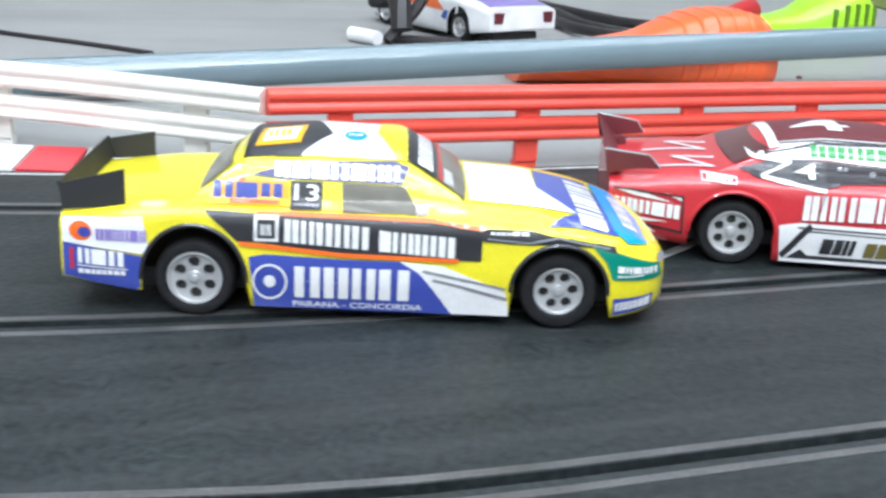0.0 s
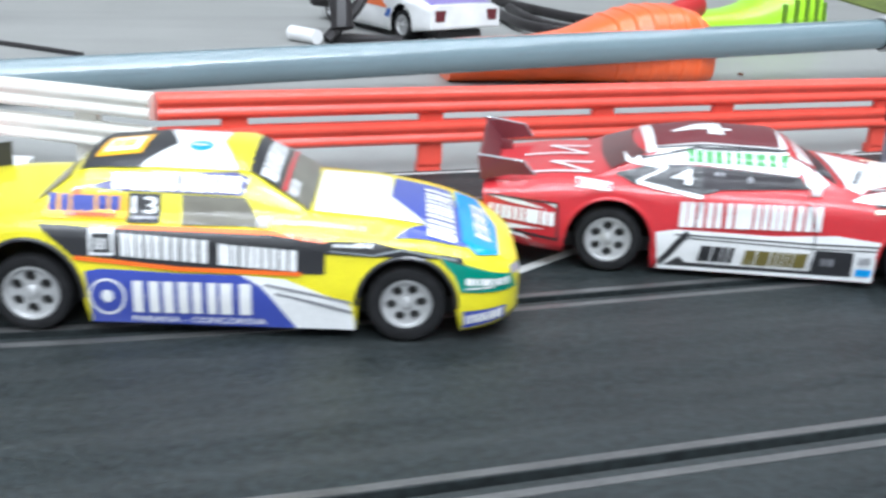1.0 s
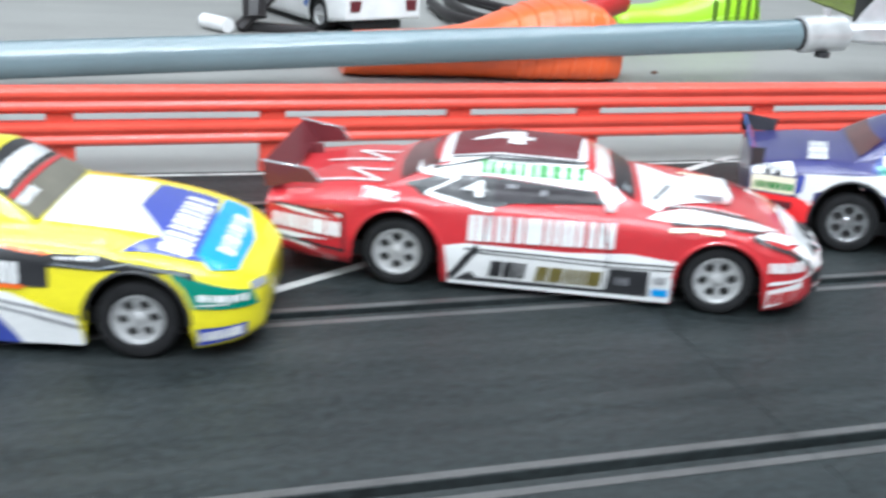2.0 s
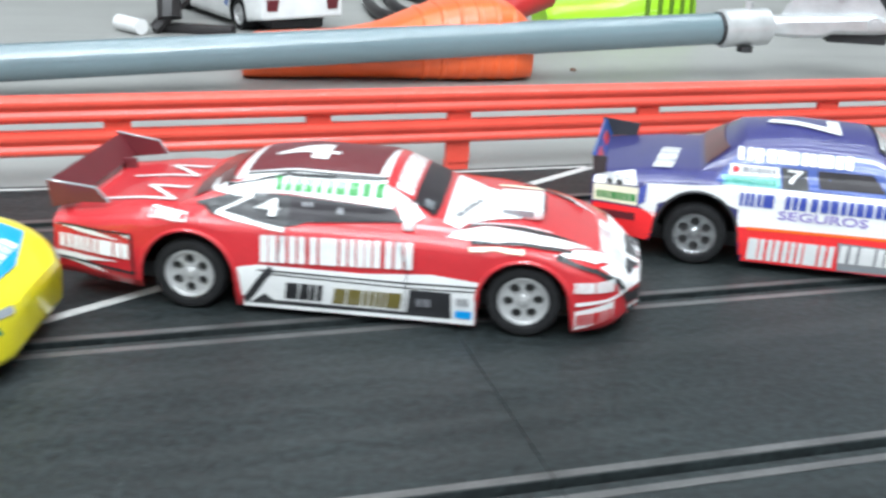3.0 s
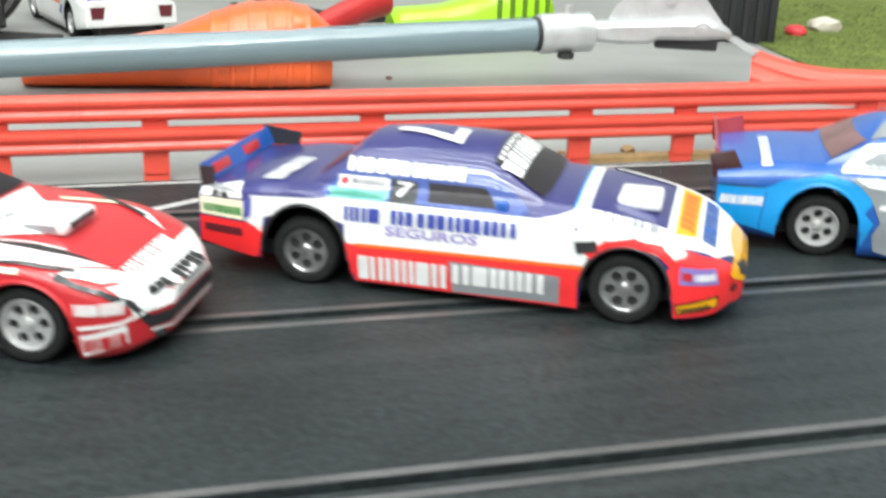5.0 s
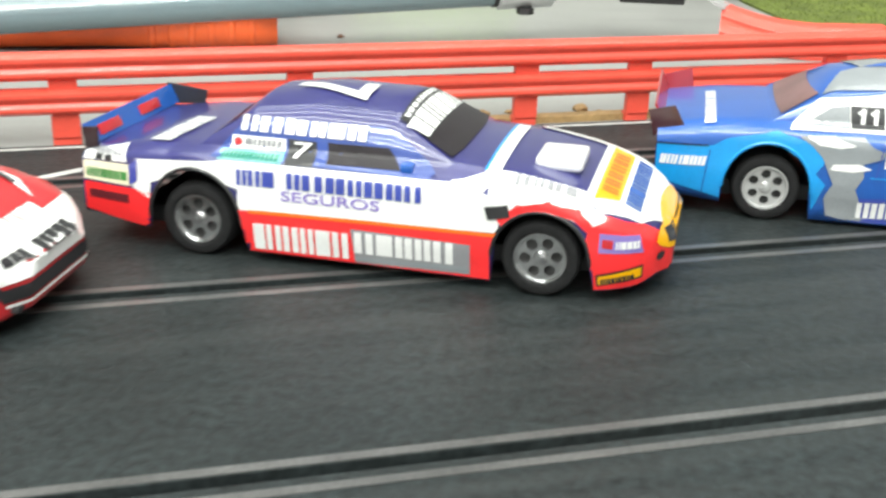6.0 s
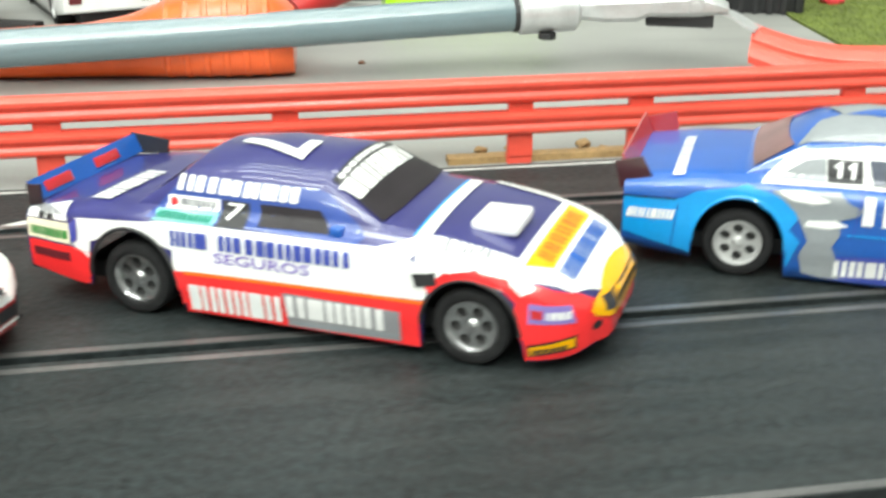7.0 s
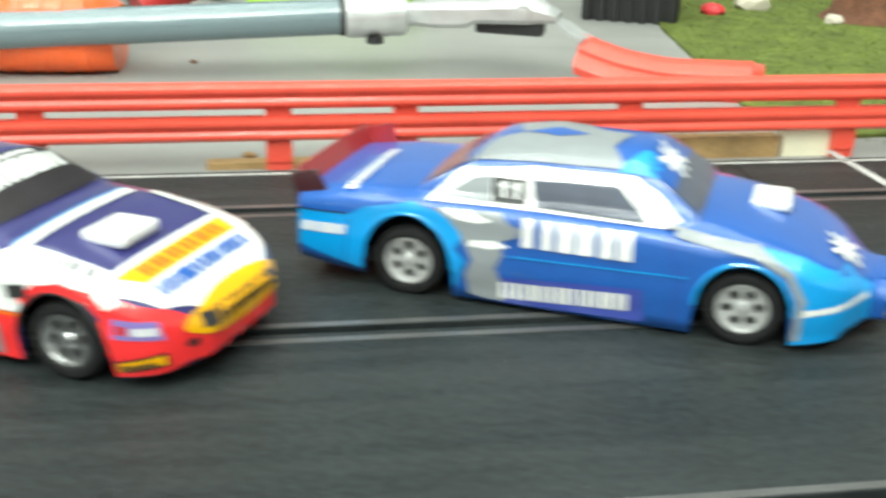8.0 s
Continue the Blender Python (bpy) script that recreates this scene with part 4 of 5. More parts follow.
c3.sheet("panel", [(-2.40, 0.77), (-2.08, 0.85), (-2.04, 0.745), (-2.40, 0.725)], WHITE, layer=2)
c3.bars(-2.38, 0.775, 0.30, 0.028, 9, GREY)
c3.bars(-2.30, 0.735, 0.16, 0.035, 2, BLACK)
c3.sheet("panel", [(-2.40, 0.715), (-2.03, 0.73), (-2.03, 0.55), (-2.40, 0.56)], CREAM, layer=2)
logo(c3, 7, -2.37, 0.59, 0.33, 0.075, GREEN, seed=25)
c3.sheet("panel", [(-2.40, 0.54), (-2.02, 0.53), (-1.86, 0.50), (-1.88, 0.225), (-2.40, 0.31)], FLUO_RED)
c3.sheet("panel", [(-2.36, 0.48), (-2.04, 0.475), (-2.04, 0.40), (-2.36, 0.41)], DARK_RED, layer=2)
c3.sheet("panel", [(-2.03, 0.72), (-1.96, 0.78), (-1.97, 0.60), (-2.02, 0.56)], NAVY, layer=3)
c3.sheet("panel", [(-1.10, 0.455), (0.0, 0.475), (1.03, 0.49), (1.03, 0.145), (-1.08, 0.15)], FLUO_RED, layer=2)
c3.stroke("stripe", [(-0.99, 0.45), (0.0, 0.468), (1.02, 0.48)], 0.03, ORANGE, layer=3)
c3.sheet("panel", [(-0.15, 0.40), (0.82, 0.38), (0.82, 0.165), (-0.12, 0.155)], GREY, layer=3)
logo(c3, 6, -0.97, 0.175, 0.82, 0.185, WHITE, layer=4, seed=26)
logo(c3, 5, -0.12, 0.225, 0.83, 0.155, WHITE, layer=4, seed=27)
c3.stroke("stripe", [(-0.10, 0.185), (0.78, 0.205)], 0.026, SILVER, layer=4)
logo(c3, 3, -1.10, 0.665, 0.33, 0.125, NAVY, seed=28)
logo(c3, 7, -0.68, 0.67, 1.12, 0.125, NAVY, seed=29)
c3.words("SEGUROS", -0.73, 0.565, 0.82, 0.085, LILAC, bold=0.015)
logo(c3, 6, -1.15, 1.07, 1.08, 0.135, WHITE, seed=30)
c3.sheet("panel", [(-1.22, 1.02), (-0.76, 1.025), (-0.75, 0.915), (-1.22, 0.905)], WHITE)
logo(c3, 4, -1.10, 0.94, 0.32, 0.06, GREY, seed=31)
c3.disc("emblem", -1.16, 0.965, 0.035, 0.035, RED, layer=3)
c3.sheet("panel", [(-1.28, 0.90), (-0.75, 0.91), (-0.74, 0.845), (-1.28, 0.845)], AQUA)
c3.bars(-1.25, 0.86, 0.48, 0.03, 14, TEAL)
c3.sheet("number_panel", [(-0.74, 1.03), (-0.50, 1.025), (-0.48, 0.85), (-0.72, 0.845)], BLACK)
c3.words("7", -0.68, 0.875, 0.15, 0.135, WHITE, bold=0.015)
c3.sheet("side_window", [(-0.41, 1.03), (0.10, 1.035), (0.22, 0.87), (-0.38, 0.865)], GLASS_DARK, label="dark tinted side window")
c3.words("7", -0.88, 0.02, 0.40, 0.68, WHITE, "top", turn=-90, bold=0.015)
logo(c3, 5, -1.76, -0.74, 0.75, 0.19, WHITE, "top", turn=84, seed=32)
screens(c3, GLASS_DARK, GLASS_RED)
sun_strip(c3, 0.26, BLACK, "black sun strip with tall white marks")
c3.bars(0.185, -0.50, 0.90, 0.035, 9, WHITE, "top", 3, 90)
logo(c3, 6, 0.375, -0.60, 1.16, 0.17, WHITE, "top", turn=90, seed=33)
c3.sheet("panel", [(0.86, 0.60), (0.99, 0.60), (1.0, -0.78), (0.88, -0.80)], WHITE, "top", 2)
c3.stroke("stripe", [(0.885, -0.74), (0.875, 0.56)], 0.022, SKY, "top", 3)
scoop(c3, 1.39, -0.18, 0.38, 0.48, 0.11, WHITE)
c3.sheet("panel", [(1.10, 0.66), (0.98, 0.92), (1.75, 0.92), (1.66, 0.66)], WHITE, "top")
c3.sheet("panel", [(0.64, -0.86), (0.97, -0.72), (1.66, -0.70), (1.76, -0.92), (0.64, -0.94)], WHITE, "top")
c3.bars(1.12, -0.82, 0.50, 0.08, 4, GREY, "top", 3)
c3.bars(1.12, 0.72, 0.50, 0.08, 4, GREY, "top", 3)
c3.sheet("panel", [(1.66, 0.80), (1.66, -0.80), (1.80, -0.88), (2.08, -0.72), (2.24, -0.45), (2.28, 0.0), (2.24, 0.45), (2.08, 0.72), (1.80, 0.88)], WHITE, "top")
c3.sheet("panel", [(1.72, 0.66), (1.90, 0.62), (1.90, -0.62), (1.72, -0.76)], AMBER, "top", 2)
c3.bars(1.87, -0.55, 1.1, 0.12, 6, ORANGE, "top", 3, 90)
logo(c3, 8, 2.06, -0.62, 1.2, 0.12, ROYAL, "top", turn=90, seed=34)
c3.sheet("panel", [(0.94, 0.60), (0.94, 0.86), (1.40, 0.81), (1.76, 0.735), (1.86, 0.68), (1.72, 0.62), (1.40, 0.72), (1.10, 0.66)], WHITE)
c3.sheet("panel", [(1.70, 0.52), (1.74, 0.71), (1.86, 0.70), (2.12, 0.60), (2.27, 0.49), (2.27, 0.25), (2.10, 0.185), (1.90, 0.165), (1.74, 0.155)], FLUO_RED)
c3.stroke("stripe", [(1.06, 0.60), (1.18, 0.70), (1.40, 0.745), (1.62, 0.70), (1.76, 0.58)], 0.07, FLUO_RED)
c3.sheet("panel", [(1.80, 0.585), (2.08, 0.56), (2.12, 0.42), (1.80, 0.43)], LILAC, layer=2)
logo(c3, 4, 1.92, 0.46, 0.17, 0.06, WHITE, seed=35)
c3.sheet("emblem", [(1.82, 0.54), (1.90, 0.53), (1.90, 0.46), (1.82, 0.47)], RED, layer=3)
c3.sheet("panel", [(1.79, 0.265), (2.12, 0.325), (2.12, 0.235), (1.80, 0.185)], BLACK, layer=2)
c3.sheet("panel", [(1.805, 0.255), (2.11, 0.312), (2.11, 0.248), (1.81, 0.197)], AMBER, layer=3)
c3.bars(1.83, 0.205, 0.24, 0.035, 9, BLACK, turn=8, layer=4)
c3.sheet("panel", [(-0.84, 0.47), (0.84, 0.47), (0.74, 0.20), (-0.74, 0.20)], FLUO_RED, "front")
c3.disc("emblem", 0.0, 0.475, 0.66, 0.135, AMBER, "front", 3)
logo(c3, 6, -0.52, 0.43, 1.0, 0.10, BLACK, "front", 4, seed=41)
c3.disc("fog_lamp", -0.60, 0.35, 0.045, 0.035, BLACK, "front", 3)
c3.disc("fog_lamp", 0.60, 0.35, 0.045, 0.035, BLACK, "front", 3)
c3.sheet("arch_tape", [(0.92, 0.70), (1.10, 0.73), (1.12, 0.64), (0.95, 0.60)], CHASSIS, layer=4)
mirror(c3, 0.27, 0.90, 0.74, ROYAL)
w3 = add_wing(c3, ROYAL, BLACK, [(-2.42, 0.79), (-2.44, 0.97), (-2.30, 0.98), (-2.30, 0.82)], [(-2.46, 0.80), (-2.47, 1.0), (-2.06, 0.96), (-2.08, 0.83)], ((-2.36, 0.82), (-2.44, 0.99)), back=0.09)
for yy in (-0.45, 0.25):
    bm = box(0.012, 0.36, 0.09, 0, 0, 0, bevel=0.004, m=pose(-2.47, yy, 0.905, 0, -25, 0))
    part("brand_mark", bm, RED, w3)

# ---- the sky blue car ----
c4 = Car("slot_car", spec_of(**{**NOSE, "ends": (-2.42, 2.50)}, glass=[(-1.45, 0.5), (-1.40, 0.92), (-0.85, 1.30), (-0.4, 1.36), (0.50, 1.36), (0.98, 0.98), (1.02, 0.5)], roof=1.36, low=0.09, flat=0.08),
         ROYAL, "royal blue, sky blue and silver model racing car numbered 11", car_pose(12.325, 14.42, -4.48))
c4.wheels(RIM)
c4.lip(SKY)
c4.sheet("panel", [(-2.41, 0.66), (-1.9, 0.69), (-1.80, 0.76), (-1.36, 0.86), (-1.05, 0.78), (-0.90, 0.62), (-0.98, 0.5), (-0.88, 0.4), (-1.0, 0.14), (-1.8, 0.24), (-2.41, 0.34)], SKY)
c4.stroke("stripe", [(-2.41, 0.665), (-1.95, 0.685)], 0.014, BLACK)
c4.stroke("stripe", [(-1.93, 0.64), (-1.97, 0.28)], 0.012, ROYAL)
logo(c4, 6, -2.38, 0.475, 0.42, 0.09, WHITE, seed=36, rise=0.04, slant=0.2)
c4.sheet("panel", [(-1.16, 0.83), (-0.60, 0.85), (-0.52, 0.78), (-0.40, 0.74), (-0.42, 0.68), (-0.58, 0.62), (-0.56, 0.50), (-0.62, 0.38), (-0.56, 0.28), (-0.52, 0.16), (-0.70, 0.16), (-0.84, 0.18), (-0.88, 0.30), (-0.82, 0.42), (-0.88, 0.54), (-0.94, 0.66), (-1.04, 0.76)], SILVER, layer=2)
c4.sheet("panel", [(-1.10, 0.83), (-0.86, 0.84), (-0.66, 0.78), (-0.80, 0.75), (-0.98, 0.77)], WHITE, layer=3)
c4.sheet("panel", [(-0.84, 0.60), (-0.62, 0.62), (-0.50, 0.58), (-0.66, 0.54), (-0.86, 0.55)], WHITE, layer=3)
c4.sheet("panel", [(-1.25, 0.87), (-1.0, 1.19), (-0.4, 1.28), (0.44, 1.29), (0.62, 1.18), (0.86, 0.92), (0.74, 0.865), (-0.35, 0.875), (-1.0, 0.87)], WHITE)
c4.sheet("panel", [(-1.12, 0.90), (-0.90, 1.10), (-0.74, 1.14), (-0.72, 0.89)], SILVER, layer=2)
c4.sheet("number_panel", [(-0.73, 1.13), (-0.44, 1.14), (-0.42, 0.90), (-0.71, 0.895)], BLACK, layer=3)
for digit in (-0.615, -0.505):
    c4.stroke("digit", [(digit - 0.032, 1.055), (digit, 1.09), (digit, 0.935)], 0.036, WHITE, layer=5)
c4.sheet("side_window", [(-0.39, 1.15), (0.33, 1.18), (0.58, 0.885), (-0.34, 0.895)], GLASS_BLUE, layer=4, label="blue grey tinted side window")
logo(c4, 3, -0.40, 0.60, 0.95, 0.23, WHITE, seed=37)
c4.sheet("panel", [(-0.63, 0.31), (0.61, 0.375), (0.63, 0.16), (-0.6, 0.15)], NAVY)
logo(c4, 9, -0.58, 0.18, 1.10, 0.11, WHITE, seed=38, rise=0.035)
c4.stroke("stripe", [(-0.5, 0.50), (0.95, 0.53)], 0.012, SKY)
c4.sheet("panel", [(-0.98, -0.60), (-0.80, -0.2), (-0.62, -0.1), (-0.75, 0.3), (-0.2, 0.45), (0.0, 0.1), (0.30, 0.05), (0.20, -0.3), (0.34, -0.58)], SILVER, "top")
c4.sheet("panel", [(0.30, -0.60), (0.46, -0.30), (0.62, -0.30), (0.60, -0.60)], SKY, "top", 2)
logo(c4, 8, -1.90, -0.82, 1.15, 0.10, WHITE, "top", turn=90, seed=39)
screens(c4, GLASS_BLUE, GLASS_PINK)
sun_strip(c4, 0.22, ROYAL, "blue sun strip with a white mark")
scoop(c4, 1.50, 0.26, 0.32, 0.50, 0.08, WHITE)
for eu, ev, er in ((2.12, -0.12, 0.26), (0.66, -0.12, 0.24)):
    for k in range(4):
        ca, sa = math.cos(radians(45 * k + 12)), math.sin(radians(45 * k + 12))
        ea = er * (1.0 if k % 2 else 0.8)
        c4.stroke("emblem", [(eu - 0.55 * ea * ca, ev - ea * sa), (eu + 0.55 * ea * ca, ev + ea * sa)], 0.055, WHITE, "top", 3)
c4.sheet("panel", [(1.50, 0.82), (1.80, 0.76), (2.15, 0.62), (2.36, 0.46), (2.36, 0.20), (1.78, 0.15), (1.80, 0.45), (1.70, 0.62)], SKY)
c4.stroke("stripe", [(1.86, 0.36), (2.30, 0.42)], 0.05, WHITE)
c4.stroke("stripe", [(0.85, 0.86), (1.15, 0.82), (1.45, 0.80), (1.72, 0.66), (1.83, 0.46), (1.82, 0.2)], 0.06, SILVER)
c4.stroke("door_seam", [(0.78, 0.83), (0.90, 0.50), (0.86, 0.18)], 0.008, NAVY, layer=5)
c4.stroke("door_seam", [(-0.42, 0.86), (-0.46, 0.50)], 0.008, NAVY, layer=5)
c4.sheet("panel", [(-0.95, 0.50), (-0.55, 0.30), (-0.30, 0.55), (-0.70, 0.57)], ROYAL, "top", 2)
c4.sheet("panel", [(-0.60, -0.12), (-0.30, 0.02), (-0.05, -0.10), (-0.30, -0.22)], ROYAL, "top", 2)
mirror(c4, 0.78, 0.92, 0.74, WHITE)
add_wing(c4, WING_RED, BLACK_RED, [(-2.52, 0.94), (-2.28, 1.0), (-2.16, 0.78), (-2.46, 0.70)], [(-2.48, 0.94), (-2.15, 1.03), (-2.10, 0.74), (-2.46, 0.72)], ((-2.36, 0.76), (-2.46, 1.0)), far_mat=WING_RED)


# ---- things behind the rail ----
ZT = -0.10                       # the board's top

pipe = empty("pipe", "blue grey pipe with a zinc clamp lying across the board", "pipe")
PIPE_A, PIPE_B = Vector((-8.5, 14.8, 0.20)), Vector((7.7, 22.0, 0.80))
part("tube", tube([PIPE_A, PIPE_B], 0.28, 32), POLE, pipe)
axis = (PIPE_B - PIPE_A).normalized()
part("end_ring", tube([PIPE_B - axis * 0.20, PIPE_B - axis * 0.10], 0.292, 28), CHASSIS, pipe, "black ring at the pipe end")
bracket = part("clamp", tube([PIPE_B - axis * 0.12, PIPE_B - axis * 0.08, PIPE_B + axis * 0.80, PIPE_B + axis * 0.86], 0.32, 28, [0.29, 0.335, 0.335, 0.27]), CLAMP, pipe, "zinc clamp with a screw")
part("screw", tube([PIPE_B + axis * 0.42 + Vector((0, 0, 0.25)), PIPE_B + axis * 0.42 + Vector((0, 0, 0.46))], 0.075, 10), CLAMP, bracket)
part("bolt_head", tube([PIPE_B + axis * 0.42 + Vector((0, -0.2, -0.30)), PIPE_B + axis * 0.42 + Vector((0, -0.2, -0.40))], 0.14, 6), CHASSIS, bracket)
# the flattened arm: a bevelled bar with a raised web above it and a dark slab for the shade below
arm_bm = bmesh.new()
rings = []
for x, y, z0, z1, w in ((8.46, 22.32, 0.74, 0.98, 0.16), (8.56, 22.34, 0.70, 1.02, 0.24), (8.95, 22.42, 0.67, 1.03, 0.30), (9.45, 22.50, 0.69, 1.06, 0.34), (9.62, 22.53, 0.77, 1.07, 0.34),
                        (10.40, 22.62, 0.79, 1.12, 0.36), (10.70, 22.66, 0.82, 1.02, 0.32), (10.84, 22.68, 0.84, 0.93, 0.26)):
    c_ = min(0.07, (z1 - z0) * 0.3)
    rings.append([arm_bm.verts.new((x, y + dy, z)) for dy, z in ((-w, z0 + c_), (-w, z1 - c_), (-w + c_, z1), (w - c_, z1), (w, z1 - c_), (w, z0 + c_), (w - c_, z0), (-w + c_, z0))])
for a, b in zip(rings, rings[1:]):
    for k in range(8):
        arm_bm.faces.new((a[k], a[(k + 1) % 8], b[(k + 1) % 8], b[k]))
arm_bm.faces.new(rings[0][::-1])
arm_bm.faces.new(rings[-1])
bmesh.ops.recalc_face_normals(arm_bm, faces=arm_bm.faces)
arm = part("arm", arm_bm, CLAMP, pipe, "flattened zinc arm")
web = plate([(8.72, 0.95), (8.84, 1.18), (9.02, 1.42), (9.45, 2.05), (10.0, 2.1), (10.18, 1.75), (10.36, 1.48), (10.80, 0.92)], 0.10, 22.62)
bmesh.ops.bevel(web, geom=web.edges[:], offset=0.02, segments=2, affect="EDGES")
part("web", web, CLAMP, arm)
# black box that stands in for the shade beneath the arm
part("shade_slab", box(1.05, 0.42, 0.20, 10.10, 22.60, 0.70, bevel=0.04), CHASSIS, arm, "dark slab for the shaded underside of the arm")
part("tongue", sweep([(10.70, 22.66, 0.86), (10.95, 22.62, 0.78), (11.15, 22.56, 0.66), (11.32, 22.50, 0.60)], [(-0.20, -0.025), (0.20, -0.025), (0.20, 0.025), (-0.20, 0.025)]), CLAMP, arm)
for bx, by, bz, br in ((10.34, 22.27, 0.98, 0.13), (9.80, 22.56, 1.42, 0.11)):
    part("bolt_head", lathe([(0.0, -0.07), (br * 0.45, -0.07), (br * 0.5, -0.045), (br * 0.9, -0.045), (br, -0.02), (br, 0.06)], 16), CLAMP, arm).matrix_local = at(bx, by, bz)


def controller(name, mat, label, m, length, ribs, slots=0):
    """A hand throttle lying on its side: a flat grip and a thicker ribbed head, with a seam and a trigger."""
    ob = empty(name, label, "controller", m, "hand throttles")
    prof = [(0.0, 0.62, 0.50), (0.10, 0.78, 0.66), (0.8, 0.80, 0.70), (1.6, 0.78, 0.74), (2.3, 0.85, 0.86), (2.9, 1.05, 1.10), (3.5, 1.18, 1.30), (4.2, 1.15, 1.34), (4.7, 1.0, 1.20), (4.9, 0.75, 0.9)]
    f = length / 4.9

    def ring(bm, u, w, h, grow=0.0):
        out = []
        for k in range(24):
            a = 2 * math.pi * k / 24
            c, s = math.cos(a), math.sin(a)
            out.append(bm.verts.new((u, (w / 2 + grow) * math.copysign(abs(c) ** 0.55, c) * 1.5, h / 2 + (h / 2 + grow) * math.copysign(abs(s) ** 0.6, s))))
        return out

    bm = bmesh.new()
    fine = []
    for i in range(41):
        u = 4.9 * i / 40
        fine.append((u, smoothed([(a, b) for a, b, _ in prof], u, 0.15), smoothed([(a, c) for a, _, c in prof], u, 0.15)))
    rings_ = [ring(bm, u * f, w, h) for u, w, h in fine]
    for a, b in zip(rings_, rings_[1:]):
        for k in range(24):
            bm.faces.new((a[k], a[(k + 1) % 24], b[(k + 1) % 24], b[k]))
    bm.faces.new(rings_[0][::-1])
    bm.faces.new(rings_[-1])
    bmesh.ops.recalc_face_normals(bm, faces=bm.faces)
    shell_ = part("shell", bm, mat, ob)
    for i in range(ribs):
        u = 3.0 + 1.5 * i / max(1, ribs - 1)
        w, h = smoothed([(a, b) for a, b, _ in prof], u, 0.15), smoothed([(a, c) for a, _, c in prof], u, 0.15)
        bm = bmesh.new()
        rr = [ring(bm, (u + du) * f, w, h, g) for du, g in ((-0.07, -0.02), (-0.035, 0.012), (0.035, 0.012), (0.07, -0.02))]
        for a, b in zip(rr, rr[1:]):
            for k in range(24):
                bm.faces.new((a[k], a[(k + 1) % 24], b[(k + 1) % 24], b[k]))
        bmesh.ops.recalc_face_normals(bm, faces=bm.faces)
        part("rib", bm, mat, shell_)
    # slots drawn as raised blocks in the darkened lime, not cut in
    for i in range(slots):
        u = 3.1 + 1.5 * i / max(1, slots - 1)
        w, h = smoothed([(a, b) for a, b, _ in prof], u, 0.15), smoothed([(a, c) for a, _, c in prof], u, 0.15)
        part("slot", box(0.10, 0.10, 0.42 * h, u * f, -0.75 * w + 0.02, h * 0.62, bevel=0.03), SLOT_SHADE, shell_)
    seam = [(u * f, -1.5 * (w / 2) - 0.004, h * 0.5) for u, w, h in fine[1:-1]]
    part("seam", tube(seam, 0.015, 6), mat, ob)
    part("trigger", tube(smooth_path([(2.6 * f, 0.6, 0.45), (2.4 * f, 1.1, 0.45), (2.9 * f, 1.4, 0.45)], 5), 0.12, 10), CHASSIS, ob)
    return ob


controller("hand_throttle", CTRL_ORANGE, "bright orange plastic hand throttle lying on the board", at(-0.45, 19.75, ZT, 17), 4.85, 6)
controller("hand_throttle", CTRL_GREEN, "lime green plastic hand throttle with slotted head", at(4.4, 25.8, ZT, 20), 3.3, 0, 5)

# red grip and the leads that run off behind
thing("grip", tube(smooth_path([(3.5, 23.1, 0.45), (4.0, 23.8, 0.72), (4.5, 24.5, 0.86)], 6), 0.26, 14), CABLE_RED, "dark red plastic grip beside the throttles", "grip")
for pts in ([(0.3, 28.5, 0.05), (1.0, 26.0, 0.1), (2.3, 24.6, 0.15), (3.6, 23.8, 0.3)], [(0.6, 29.5, 0.05), (1.4, 26.8, 0.05), (2.8, 25.3, 0.1), (3.8, 24.3, 0.4)],
            [(0.2, 31.0, 0.05), (2.2, 28.2, 0.05), (3.4, 27.2, 0.15), (4.3, 26.6, 0.3)]):
    thing("cable", tube(smooth_path([(x, y, z + ZT + 0.08) for x, y, z in pts], 8), 0.12, 10), CABLE, "black rubber lead curled on the board", "cable", group="black leads")
thing("cable", tube(smooth_path([(-14, 22.9, ZT + 0.045), (-10.3, 21.2, ZT + 0.045), (-8.4, 20.5, ZT + 0.045), (-6.9, 19.85, ZT + 0.045)], 6), 0.045, 8), CABLE, "thin black rod lying on the grey board", "rod")

# white model car with orange and blue paint
c5 = Car("slot_car", spec_of(**NOSE), WHITE, "white model car with orange and blue paint behind the pipe", at(-1.81, 25.6, ZT, 130), group="spare slot cars")
c5.wheels(RIM)
c5.sheet("panel", [(0.7, 0.75), (0.7, -0.75), (1.7, -0.75), (1.7, 0.75)], ORANGE, "top")
c5.sheet("panel", [(-0.9, 0.5), (-0.9, -0.5), (0.2, -0.5), (0.2, 0.5)], ORANGE, "top")
c5.sheet("panel", [(-2.3, 0.8), (-2.3, -0.8), (-1.6, -0.7), (-1.6, 0.7)], LILAC, "top")
c5.sheet("panel", [(-0.9, 0.80), (0.6, 0.82), (0.9, 0.60), (-0.3, 0.62)], ORANGE, "left")
c5.sheet("panel", [(0.9, 0.6), (1.04, 0.62), (1.04, 0.40), (0.8, 0.45)], ROYAL, "left")
c5.sheet("tail_light", [(-0.80, 0.72), (-0.52, 0.72), (-0.56, 0.50), (-0.78, 0.50)], DARK_RED, "back", 2, "dark red tail light")
c5.sheet("tail_light", [(0.80, 0.72), (0.52, 0.72), (0.56, 0.50), (0.78, 0.50)], DARK_RED, "back", 2, "dark red tail light")
c5.sheet("side_window", [(-0.35, 1.085), (0.13, 1.075), (0.25, 0.875), (-0.34, 0.875)], GLASS_DARK, "left", 1)
